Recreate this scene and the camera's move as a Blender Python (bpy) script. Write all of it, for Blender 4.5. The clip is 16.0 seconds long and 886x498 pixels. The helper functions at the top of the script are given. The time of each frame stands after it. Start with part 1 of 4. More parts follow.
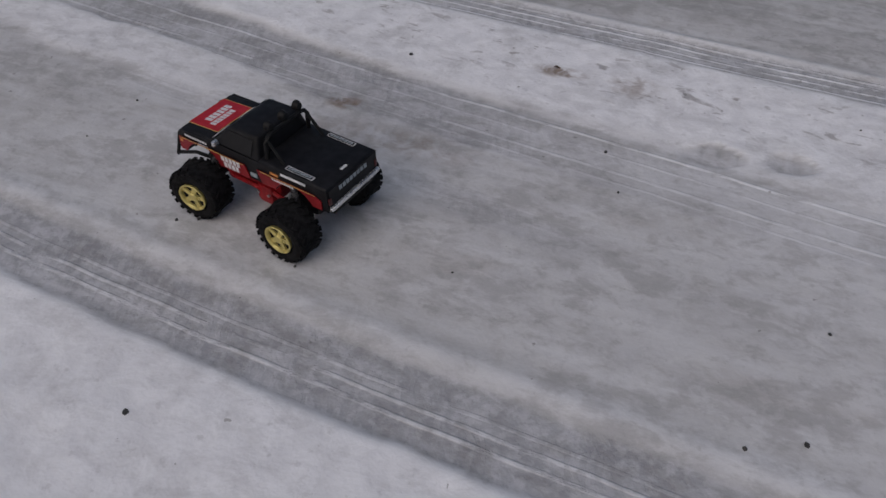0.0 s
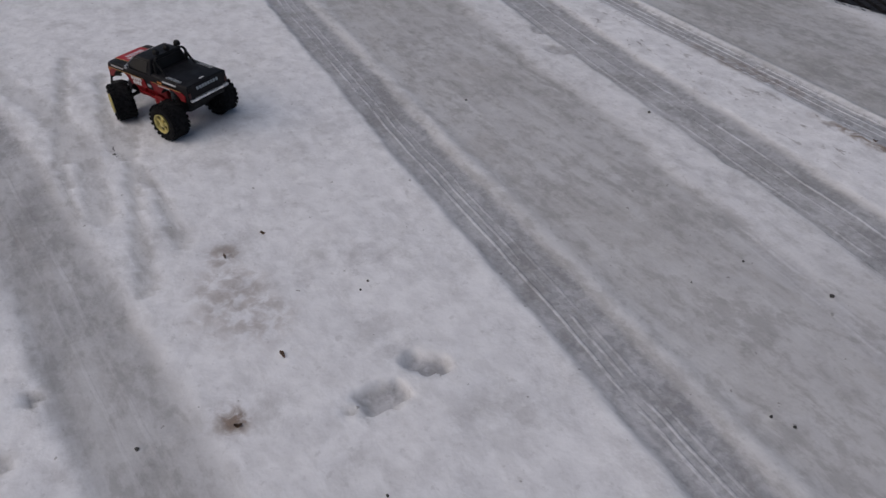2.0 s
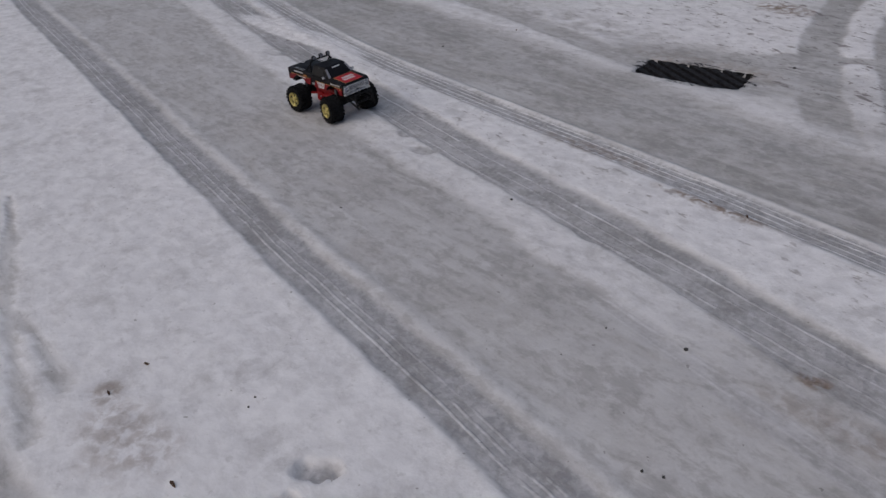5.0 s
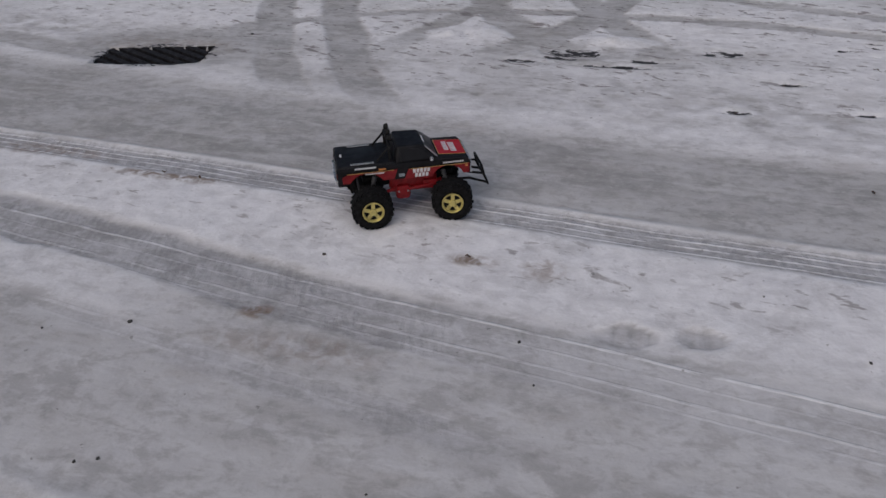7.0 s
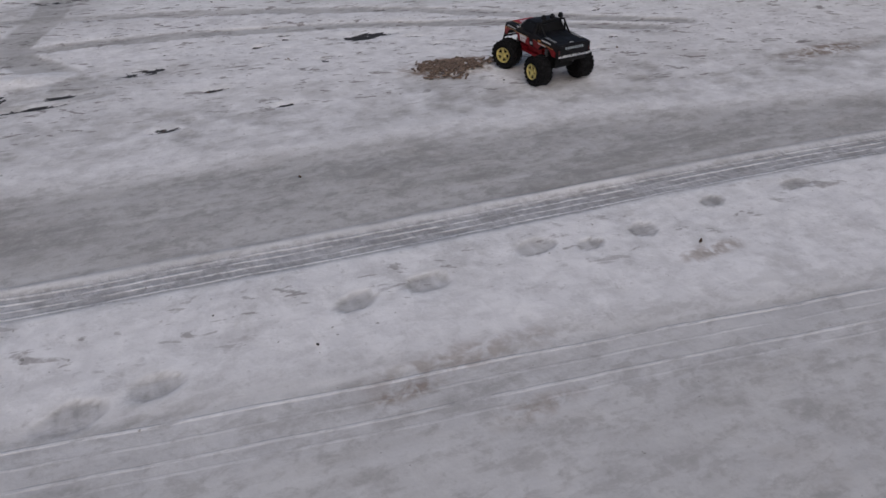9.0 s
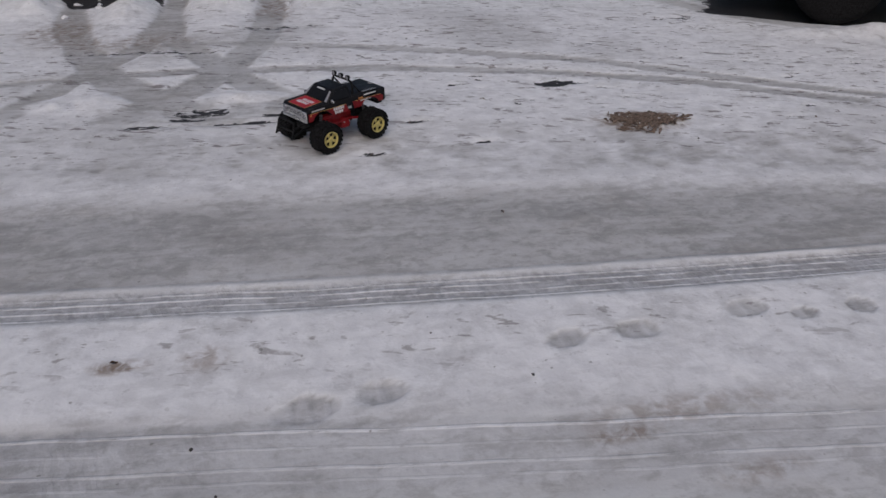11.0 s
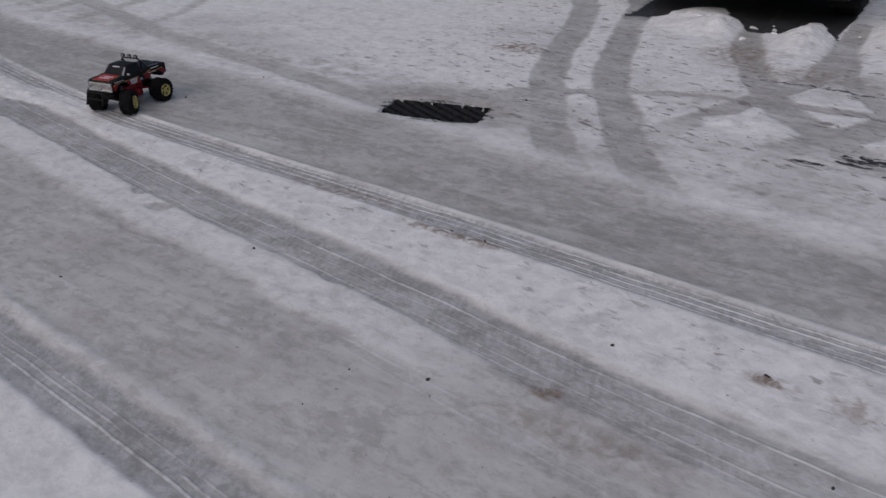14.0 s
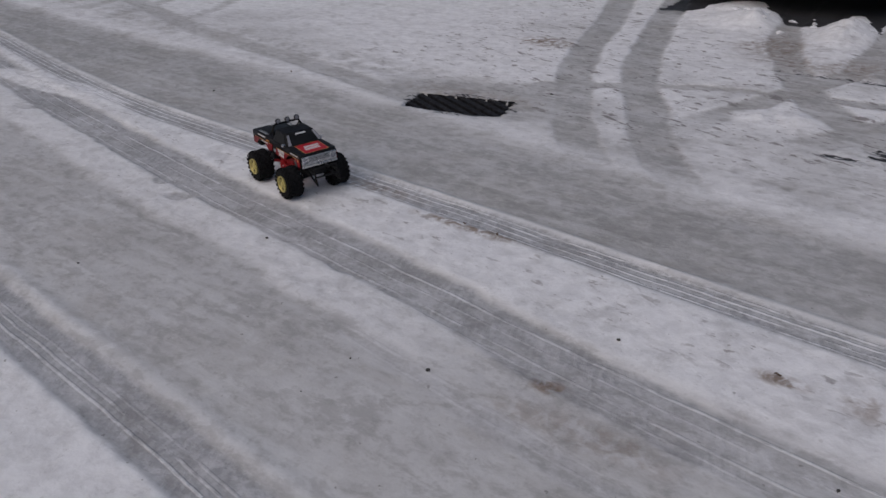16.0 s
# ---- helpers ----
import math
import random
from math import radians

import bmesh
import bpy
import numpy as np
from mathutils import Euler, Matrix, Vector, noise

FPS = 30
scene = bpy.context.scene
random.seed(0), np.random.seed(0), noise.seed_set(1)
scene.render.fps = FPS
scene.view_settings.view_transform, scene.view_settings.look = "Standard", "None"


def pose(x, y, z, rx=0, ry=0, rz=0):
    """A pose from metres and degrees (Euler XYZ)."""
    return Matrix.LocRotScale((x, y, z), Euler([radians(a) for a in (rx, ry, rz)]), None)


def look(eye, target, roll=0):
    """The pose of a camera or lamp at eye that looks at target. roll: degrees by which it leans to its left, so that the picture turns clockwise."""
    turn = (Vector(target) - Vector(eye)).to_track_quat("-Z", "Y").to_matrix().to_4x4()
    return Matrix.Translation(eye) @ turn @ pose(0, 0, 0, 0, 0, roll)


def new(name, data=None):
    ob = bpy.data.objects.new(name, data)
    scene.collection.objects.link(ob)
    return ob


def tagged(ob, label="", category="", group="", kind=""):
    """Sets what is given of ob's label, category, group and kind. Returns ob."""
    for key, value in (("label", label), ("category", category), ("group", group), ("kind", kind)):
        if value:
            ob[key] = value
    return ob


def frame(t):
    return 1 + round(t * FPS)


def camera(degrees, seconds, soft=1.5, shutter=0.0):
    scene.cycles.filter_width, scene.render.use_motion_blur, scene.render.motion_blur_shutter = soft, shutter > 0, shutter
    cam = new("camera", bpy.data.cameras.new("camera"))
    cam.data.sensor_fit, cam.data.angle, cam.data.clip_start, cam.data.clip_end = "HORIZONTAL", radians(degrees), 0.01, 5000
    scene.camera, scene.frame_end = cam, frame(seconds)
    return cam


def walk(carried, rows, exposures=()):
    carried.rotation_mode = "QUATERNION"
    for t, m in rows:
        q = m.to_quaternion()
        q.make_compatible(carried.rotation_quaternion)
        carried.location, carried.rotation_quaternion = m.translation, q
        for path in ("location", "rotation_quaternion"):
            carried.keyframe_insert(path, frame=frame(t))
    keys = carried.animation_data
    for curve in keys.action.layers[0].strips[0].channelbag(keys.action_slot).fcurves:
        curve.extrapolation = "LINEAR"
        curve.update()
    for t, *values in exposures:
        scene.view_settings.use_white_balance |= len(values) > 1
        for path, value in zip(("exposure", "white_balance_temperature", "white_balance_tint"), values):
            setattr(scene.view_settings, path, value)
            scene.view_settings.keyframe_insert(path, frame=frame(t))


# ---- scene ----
# ---- camera ----
cam = camera(61.0, 16.0, soft=1.5)
PATH = [
    (0.0, -0.088, 0.222, 1.256, 20.04, -44.41, 0.36),
    (0.2, -0.106, 0.228, 1.278, 22.10, -43.50, 0.40),
    (0.5, -0.138, 0.235, 1.306, 25.57, -42.11, 0.46),
    (1.0, -0.212, 0.188, 1.462, 41.35, -40.32, -1.39),
    (1.5, -0.455, 0.050, 1.483, 49.16, -39.46, -0.02),
    (2.0, -0.654, 0.020, 1.450, 57.00, -39.15, -0.57),
    (2.5, -0.752, -0.075, 1.433, 60.92, -37.40, 1.38),
    (3.0, -0.768, -0.054, 1.434, 63.09, -36.69, 0.56),
    (3.2, -0.779, -0.077, 1.447, 62.21, -36.67, 1.10),
    (5.3, -0.484, 0.131, 1.548, 46.69, -31.86, -2.59),
    (5.5, -0.467, 0.176, 1.478, 44.59, -31.93, -1.12),
    (6.0, -0.271, 0.288, 1.445, 38.53, -32.98, -2.69),
    (6.5, -0.179, 0.334, 1.337, 28.66, -33.26, -1.63),
    (7.0, 0.000, 0.365, 1.360, 15.88, -33.43, -2.11),
    (7.5, 0.173, 0.525, 1.278, -0.76, -33.72, -0.77),
    (8.0, 0.347, 0.472, 1.327, -16.56, -34.73, -1.66),
    (8.2, 0.388, 0.481, 1.303, -21.61, -34.21, -1.59),
    (10.3, 0.296, 0.498, 1.405, -21.10, -32.04, 0.82),
    (10.5, 0.240, 0.521, 1.380, -19.47, -31.60, 1.17),
    (11.0, 0.055, 0.522, 1.347, -12.64, -30.23, 1.28),
    (11.5, -0.028, 0.479, 1.380, -3.61, -30.22, 0.00),
    (12.0, -0.116, 0.400, 1.379, 5.72, -29.29, -1.27),
    (12.5, -0.249, 0.396, 1.382, 12.03, -29.40, -0.26),
    (13.0, -0.338, 0.303, 1.453, 20.43, -29.58, 0.74),
    (13.5, -0.370, 0.309, 1.451, 27.63, -29.33, -0.31),
    (14.0, -0.369, 0.264, 1.486, 31.51, -29.50, -0.71),
    (14.5, -0.354, 0.230, 1.532, 34.29, -29.80, -1.23),
    (15.0, -0.333, 0.246, 1.538, 35.35, -29.80, -1.58),
    (15.5, -0.308, 0.268, 1.521, 35.95, -29.69, -1.74),
    (16.0, -0.269, 0.333, 1.449, 35.18, -29.50, -1.75),
]
walk(cam, [(t, pose(x, y, z, 0, 0, yaw) @ pose(0, 0, 0, 90 + pitch) @ pose(0, 0, 0, 0, 0, roll)) for t, x, y, z, yaw, pitch, roll in PATH],
     exposures=[(0.0, -0.52, 6400, 12), (3.2, -0.42, 6400, 12), (5.3, -0.48, 6400, 12), (8.2, -0.45, 6400, 12), (11.0, -0.43, 6400, 12), (13.0, -0.49, 6400, 12), (16.0, -0.48, 6400, 12)])

# ---- sky and sun: a bright overcast winter day ----
world = bpy.data.worlds.new("overcast_sky")
scene.world = world
world.use_nodes = True
wn = world.node_tree
sky = wn.nodes.new("ShaderNodeTexSky")
sky.sky_type = "NISHITA"
sky.sun_disc = False
sky.sun_elevation, sky.sun_rotation = radians(40), radians(200)
sky.air_density, sky.dust_density, sky.ozone_density = 1.0, 4.0, 1.0
wn.nodes["Background"].inputs["Strength"].default_value = 0.09
wn.links.new(sky.outputs["Color"], wn.nodes["Background"].inputs["Color"])
sun = new("sun", bpy.data.lights.new("sun", "SUN"))
sun.data.energy, sun.data.angle, sun.data.color = 0.9, radians(60), (1.0, 0.97, 0.93)
sun.matrix_world = look((0.5, -1.4, 6.0), (0, 0, 0))


# ---- materials ----
def material(name, rough=0.5, metal=0.0):
    m = bpy.data.materials.new(name)
    m.use_nodes = True
    b = m.node_tree.nodes["Principled BSDF"]
    b.inputs["Roughness"].default_value, b.inputs["Metallic"].default_value = rough, metal
    return m, m.node_tree, b


def mix(nt, fac, a, b):
    n = nt.nodes.new("ShaderNodeMix")
    n.data_type = "RGBA"
    for sock, v in ((n.inputs[0], fac), (n.inputs[6], a), (n.inputs[7], b)):
        if hasattr(v, "links"):
            nt.links.new(v, sock)
        elif sock is n.inputs[0]:
            sock.default_value = v
        else:
            sock.default_value = (*v, 1)
    return n.outputs[2]


def calc(nt, op, a, b=0.0, c=0.0, clamp=False):
    n = nt.nodes.new("ShaderNodeMath")
    n.operation, n.use_clamp = op, clamp
    for sock, v in zip(n.inputs, (a, b, c)):
        if hasattr(v, "links"):
            nt.links.new(v, sock)
        else:
            sock.default_value = v
    return n.outputs[0]


def ramp(nt, v, lo, hi, to_lo=0.0, to_hi=1.0):
    n = nt.nodes.new("ShaderNodeMapRange")
    n.interpolation_type = "SMOOTHSTEP"
    nt.links.new(v, n.inputs["Value"])
    for key, x in (("From Min", lo), ("From Max", hi), ("To Min", to_lo), ("To Max", to_hi)):
        n.inputs[key].default_value = x
    return n.outputs["Result"]


def grain(nt, scale, detail=4.0, stretch=(1, 1, 1), rough=0.55, warp=0.0, turn=0.0):
    co = nt.nodes.new("ShaderNodeTexCoord")
    mp = nt.nodes.new("ShaderNodeMapping")
    mp.vector_type = "TEXTURE"
    mp.inputs["Scale"].default_value = [1 / v for v in stretch]
    mp.inputs["Rotation"].default_value = (0, 0, radians(turn))
    nt.links.new(co.outputs["Object"], mp.inputs["Vector"])
    n = nt.nodes.new("ShaderNodeTexNoise")
    n.inputs["Scale"].default_value, n.inputs["Detail"].default_value, n.inputs["Roughness"].default_value = scale, detail, rough
    n.inputs["Distortion"].default_value = warp
    nt.links.new(mp.outputs["Vector"], n.inputs["Vector"])
    return n.outputs["Fac"]


def bump(nt, b, height, strength, distance):
    n = nt.nodes.new("ShaderNodeBump")
    n.inputs["Strength"].default_value, n.inputs["Distance"].default_value = strength, distance
    nt.links.new(height, n.inputs["Height"])
    nt.links.new(n.outputs["Normal"], b.inputs["Normal"])


def simple(name, colour, rough=0.5, metal=0.0, vary=0.25, scale=60.0, bumpy=0.0, coat=0.0, spec=0.5):
    """A plain coloured surface with fine dirt and wear."""
    m, nt, b = material(name, rough, metal)
    f = grain(nt, scale, 5)
    dark = tuple(c * (1 - vary) for c in colour)
    light = tuple(min(1, c * (1 + vary) + 0.004) for c in colour)
    nt.links.new(mix(nt, ramp(nt, f, 0.3, 0.7), dark, light), b.inputs["Base Color"])
    nt.links.new(ramp(nt, grain(nt, scale * 0.4, 3), 0.3, 0.7, max(0.05, rough - 0.1), min(1, rough + 0.12)), b.inputs["Roughness"])
    b.inputs["Coat Weight"].default_value = coat
    b.inputs["Specular IOR Level"].default_value = spec
    if bumpy:
        bump(nt, b, grain(nt, scale * 2, 4), 0.5, bumpy)
    return m


def attr(nt, name):
    n = nt.nodes.new("ShaderNodeAttribute")
    n.attribute_name = name
    return n.outputs["Fac"]


def snow_ground():
    """Packed snow, grey glazed ice in the wheel lanes, wet asphalt, painted shade and brown grit, by the sheet's own
    masks.
    """
    m, nt, b = material("snow_and_ice", 0.6)
    ice, wet_shade, dirt, across, tread, strk = (attr(nt, k) for k in ("ice", "wet_shade", "dirt", "across", "tread", "streak"))
    fine = grain(nt, 90, 5)
    mid = grain(nt, 14, 5, warp=0.4)
    big = grain(nt, 2.2, 4)
    along = grain(nt, 8, 5, (0.42, 2.0, 1), warp=0.3)
    alongf = grain(nt, 26, 4, (0.12, 3.0, 1))
    # ice amount with ragged rims
    rag = calc(nt, "MULTIPLY", calc(nt, "SUBTRACT", mid, 0.5), 0.7)
    ragf = calc(nt, "MULTIPLY", calc(nt, "SUBTRACT", fine, 0.5), 0.2)
    st = calc(nt, "MULTIPLY", calc(nt, "SUBTRACT", along, 0.5), 0.65)
    stf = calc(nt, "MULTIPLY", calc(nt, "SUBTRACT", alongf, 0.5), 0.08)
    part_of = calc(nt, "MULTIPLY", ice, calc(nt, "SUBTRACT", 1.25, ice))
    wob = calc(nt, "ADD", calc(nt, "ADD", rag, ragf), calc(nt, "ADD", st, stf))
    amount = calc(nt, "ADD", ice, calc(nt, "MULTIPLY", wob, calc(nt, "MULTIPLY_ADD", part_of, 1.6, 0.12)), clamp=True)
    # thin pressed-up ridges at set distances across each tyre track, broken along their length
    shift = calc(nt, "MULTIPLY_ADD", calc(nt, "SUBTRACT", grain(nt, 3.0, 3), 0.5), 0.022, across)
    line = 0.0
    for off, wide, k in ((0.066, 0.005, 0.65), (0.098, 0.0045, 0.5), (0.128, 0.004, 0.3), (1.032, 0.005, 0.9), (1.068, 0.005, 0.75), (1.104, 0.0055, 0.9), (1.136, 0.005, 0.6),
                         (2.078, 0.0055, 0.6), (2.02, 0.004, 0.25), (1.955, 0.005, 0.4), (1.915, 0.004, 0.2), (1.70, 0.006, 0.18), (1.655, 0.005, 0.14), (3.02, 0.005, 0.15), (2.96, 0.004, 0.12)):
        near = calc(nt, "ABSOLUTE", calc(nt, "SUBTRACT", shift, off))
        line = calc(nt, "MAXIMUM", line, ramp(nt, near, wide * 1.5, wide * 0.5, 0.0, k))
    line = calc(nt, "MULTIPLY", line, ramp(nt, grain(nt, 9, 5, (0.6, 1.8, 1), rough=0.65), 0.34, 0.56))
    line = calc(nt, "MULTIPLY", line, ramp(nt, tread, 0.05, 0.4))
    block = calc(nt, "MULTIPLY", ramp(nt, grain(nt, 40, 3, (1.0, 0.8, 1), warp=0.1), 0.38, 0.62), tread)
    amount = calc(nt, "SUBTRACT", amount, calc(nt, "MULTIPLY", line, 0.9), clamp=True)
    amount = calc(nt, "ADD", amount, calc(nt, "MULTIPLY", calc(nt, "SUBTRACT", block, 0.45), calc(nt, "MULTIPLY", tread, 0.27)), clamp=True)
    # lug marks pressed across the tracks
    sep = nt.nodes.new("ShaderNodeSeparateXYZ")
    nt.links.new(nt.nodes.new("ShaderNodeTexCoord").outputs["Object"], sep.inputs[0])
    lug = calc(nt, "SINE", calc(nt, "MULTIPLY_ADD", sep.outputs[0], 205.0, calc(nt, "MULTIPLY_ADD", across, 60.0, calc(nt, "MULTIPLY", mid, 11.0))))
    lug = calc(nt, "MULTIPLY", ramp(nt, lug, -0.6, 0.6), ramp(nt, grain(nt, 7, 4, rough=0.6), 0.45, 0.62))
    lug = calc(nt, "MULTIPLY", lug, ramp(nt, tread, 0.35, 0.8))
    amount = calc(nt, "ADD", calc(nt, "SUBTRACT", amount, calc(nt, "MULTIPLY", ramp(nt, tread, 0.35, 0.8), 0.04)), calc(nt, "MULTIPLY", lug, 0.13), clamp=True)
    smudge = grain(nt, 5.5, 6, rough=0.68, warp=0.15)
    sweep = grain(nt, 1.3, 4, (0.35, 2.2, 1), rough=0.6, turn=-3)
    pock = grain(nt, 30, 4, rough=0.6)
    snow = mix(nt, ramp(nt, mid, 0.3, 0.7), (0.73, 0.73, 0.76), (0.85, 0.85, 0.88))
    snow = mix(nt, ramp(nt, smudge, 0.50, 0.74, 0, 0.75), snow, (0.52, 0.515, 0.53))
    snow = mix(nt, ramp(nt, pock, 0.60, 0.71, 0, 0.36), snow, (0.46, 0.455, 0.47))
    icec = mix(nt, ramp(nt, mid, 0.3, 0.7), (0.35, 0.347, 0.352), (0.47, 0.465, 0.47))
    icec = mix(nt, ramp(nt, big, 0.42, 0.64, 0, 0.85), icec, (0.32, 0.31, 0.30))
    icec = mix(nt, ramp(nt, sweep, 0.50, 0.66, 0, 0.6), icec, (0.54, 0.535, 0.54))
    icec = mix(nt, ramp(nt, sweep, 0.46, 0.34, 0, 0.5), icec, (0.29, 0.285, 0.285))
    icec = mix(nt, ramp(nt, pock, 0.53, 0.66, 0, 0.5), icec, (0.27, 0.265, 0.265))
    icec = mix(nt, ramp(nt, grain(nt, 5, 4, (0.3, 2.6, 1), warp=0.3, turn=-4), 0.52, 0.68, 0, 0.6), icec, (0.56, 0.56, 0.57))
    icec = mix(nt, ramp(nt, grain(nt, 11, 4, (0.7, 1.3, 1), rough=0.6, warp=0.2), 0.54, 0.68, 0, 0.6), icec, (0.25, 0.24, 0.23))
    icec = mix(nt, ramp(nt, grain(nt, 3.1, 5, (0.6, 1.5, 1), rough=0.65, turn=9), 0.55, 0.70, 0, 0.45), icec, (0.30, 0.27, 0.24))
    icec = mix(nt, ramp(nt, grain(nt, 9, 5, rough=0.7, warp=1.0), 0.50, 0.66, 0, 0.55), icec, (0.52, 0.515, 0.51))
    icec = mix(nt, ramp(nt, fine, 0.62, 0.76, 0, 0.2), icec, (0.6, 0.6, 0.61))
    icec = mix(nt, calc(nt, "MULTIPLY", tread, 0.6), icec, mix(nt, ramp(nt, grain(nt, 16, 5, (0.7, 1.2, 1), rough=0.6), 0.36, 0.64), (0.275, 0.28, 0.315), (0.44, 0.445, 0.485)))
    col = mix(nt, amount, snow, icec)
    # thin dark streaks of old slush in the trampled far part
    dash = ramp(nt, grain(nt, 8.0, 4, (0.8, 2.4, 1), warp=0.6, turn=-14), 0.597, 0.64)
    dash = calc(nt, "MAXIMUM", dash, ramp(nt, grain(nt, 15.0, 4, (0.8, 2.0, 1), warp=0.5, turn=-8), 0.625, 0.665))
    dash = calc(nt, "MULTIPLY", dash, ramp(nt, calc(nt, "MULTIPLY", strk, ramp(nt, smudge, 0.36, 0.58)), 0.09, 0.40))
    col = mix(nt, calc(nt, "MULTIPLY", dash, 0.72), col, (0.13, 0.104, 0.106))
    # blotchy dulling by trodden grime and refrozen melt
    blotch = calc(nt, "ADD", calc(nt, "MULTIPLY", grain(nt, 17, 5, (0.75, 1.25, 1), rough=0.68, warp=0.3), 0.6), calc(nt, "MULTIPLY", grain(nt, 4.5, 4, (0.6, 1.4, 1), rough=0.6, turn=-6), 0.4))
    col = mix(nt, calc(nt, "MULTIPLY", ramp(nt, blotch, 0.47, 0.60, 0, 0.62), calc(nt, "MULTIPLY_ADD", amount, 0.75, 0.25)), col, (0.27, 0.262, 0.262))
    col = mix(nt, calc(nt, "MULTIPLY", ramp(nt, blotch, 0.48, 0.38, 0, 0.5), amount), col, (0.58, 0.58, 0.60))
    # small specks of grit and brown soil
    speck = ramp(nt, grain(nt, 34, 2), 0.735, 0.76)
    col = mix(nt, calc(nt, "MULTIPLY", speck, 0.55), col, (0.16, 0.15, 0.14))
    dm = calc(nt, "MULTIPLY", dirt, ramp(nt, grain(nt, 22, 5, warp=0.5), 0.36, 0.62))
    col = mix(nt, dm, col, mix(nt, fine, (0.10, 0.065, 0.045), (0.32, 0.23, 0.17)))
    # near-black of wet asphalt, used as well for shade painted under cars and grates
    wm = calc(nt, "ADD", wet_shade, calc(nt, "MULTIPLY", calc(nt, "SUBTRACT", grain(nt, 24, 5, (0.6, 1.2, 1), rough=0.65, warp=0.6), 0.5), 1.5))
    wm = calc(nt, "MULTIPLY", ramp(nt, wm, 0.44, 0.56), ramp(nt, wet_shade, 0.02, 0.12))
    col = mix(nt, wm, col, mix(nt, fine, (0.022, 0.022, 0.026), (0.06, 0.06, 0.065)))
    nt.links.new(col, b.inputs["Base Color"])
    r = calc(nt, "MULTIPLY_ADD", amount, -0.22, 0.72)
    nt.links.new(r, b.inputs["Roughness"])
    nt.links.new(calc(nt, "MULTIPLY_ADD", wm, -0.22, 0.32), b.inputs["Specular IOR Level"])
    h = calc(nt, "ADD", calc(nt, "MULTIPLY", mid, 0.6), calc(nt, "MULTIPLY", fine, 0.22))
    h = calc(nt, "ADD", h, calc(nt, "MULTIPLY", calc(nt, "SUBTRACT", 1.0, amount), 0.5))
    h = calc(nt, "ADD", h, calc(nt, "MULTIPLY_ADD", lug, -0.05, calc(nt, "MULTIPLY", line, 0.2)))
    bump(nt, b, h, 0.6, 0.011)
    return m


SNOW = snow_ground()
BLACK = simple("black_body_paint", (0.006, 0.006, 0.008), 0.5, 0, 0.3, 40, 0, 0.0, 0.2)
RED = simple("red_body_paint", (0.19, 0.006, 0.010), 0.45, 0, 0.2, 40, 0, 0.0, 0.3)
HOODRED = simple("red_hood_sticker", (0.40, 0.012, 0.024), 0.4, 0, 0.15, 40, 0, 0.0, 0.3)
WHITE = simple("white_sticker", (0.62, 0.62, 0.64), 0.45, 0, 0.12, 80)
GREYST = simple("dull_grey_sticker", (0.26, 0.30, 0.33), 0.45, 0, 0.2, 80)
AMBER = simple("amber_sticker", (0.55, 0.22, 0.06), 0.45, 0, 0.2, 80)
GOLDLINE = simple("gold_pinstripe", (0.5, 0.33, 0.10), 0.4, 0, 0.2, 80)
TINTED = simple("smoked_window", (0.008, 0.008, 0.010), 0.4, 0, 0.2, 20, 0, 0.0, 0.2)
CLEAR = simple("dusty_clear_lens_and_glare", (0.26, 0.26, 0.29), 0.2, 0, 0.2, 30)
CHROME = simple("scuffed_chrome", (0.62, 0.62, 0.63), 0.28, 0.75, 0.15, 70)
RUBBER = simple("black_tyre_rubber", (0.007, 0.007, 0.008), 0.85, 0, 0.35, 90, 0.001, 0.0, 0.12)
GOLD = simple("yellow_gold_rim", (0.58, 0.49, 0.17), 0.35, 0.3, 0.2, 60)
RIMDARK = simple("painted_rim_shade", (0.016, 0.014, 0.010), 0.7, 0, 0.3, 60)
PLASTIC = simple("black_plastic", (0.007, 0.007, 0.008), 0.6, 0, 0.3, 60, 0, 0.0, 0.2)
REDPL = simple("red_chassis_plastic", (0.24, 0.006, 0.010), 0.45, 0, 0.25, 60, 0, 0.0, 0.3)
STEEL = simple("spring_steel", (0.13, 0.13, 0.14), 0.45, 0.6, 0.2, 80)
IRON = simple("wet_cast_iron", (0.016, 0.016, 0.019), 0.75, 0.0, 0.4, 45, 0.002, 0.0, 0.15)
CARBODY = simple("dark_car_paint", (0.009, 0.009, 0.010), 0.4, 0, 0.3, 12, 0, 0.0, 0.3)
UNDER = simple("grimy_underbody", (0.014, 0.013, 0.014), 0.8, 0, 0.4, 15, 0.004)
TAILRED = simple("red_tail_lens", (0.05, 0.004, 0.005), 0.45, 0, 0.2, 30, 0, 0.0)
ALLOY = simple("grey_alloy", (0.42, 0.42, 0.43), 0.35, 0.7, 0.2, 40)
STONE = simple("dark_grit_stone", (0.045, 0.042, 0.04), 0.7, 0, 0.5, 120, 0.001)
LEAF = simple("brown_dead_leaf", (0.13, 0.075, 0.045), 0.7, 0, 0.5, 90, 0.001)
TURF = simple("brown_straw_clump", (0.17, 0.125, 0.10), 0.9, 0, 0.6, 70, 0.006)
SNOWLUMP = simple("crusted_snow", (0.72, 0.72, 0.75), 0.7, 0, 0.12, 18, 0.006)


# ---- mesh helpers ----
def mesh_from(name, bm, mat):
    me = bpy.data.meshes.new(name)
    bmesh.ops.recalc_face_normals(bm, faces=bm.faces)
    bm.to_mesh(me)
    bm.free()
    for m in mat if isinstance(mat, (list, tuple)) else [mat]:
        me.materials.append(m)
    return me


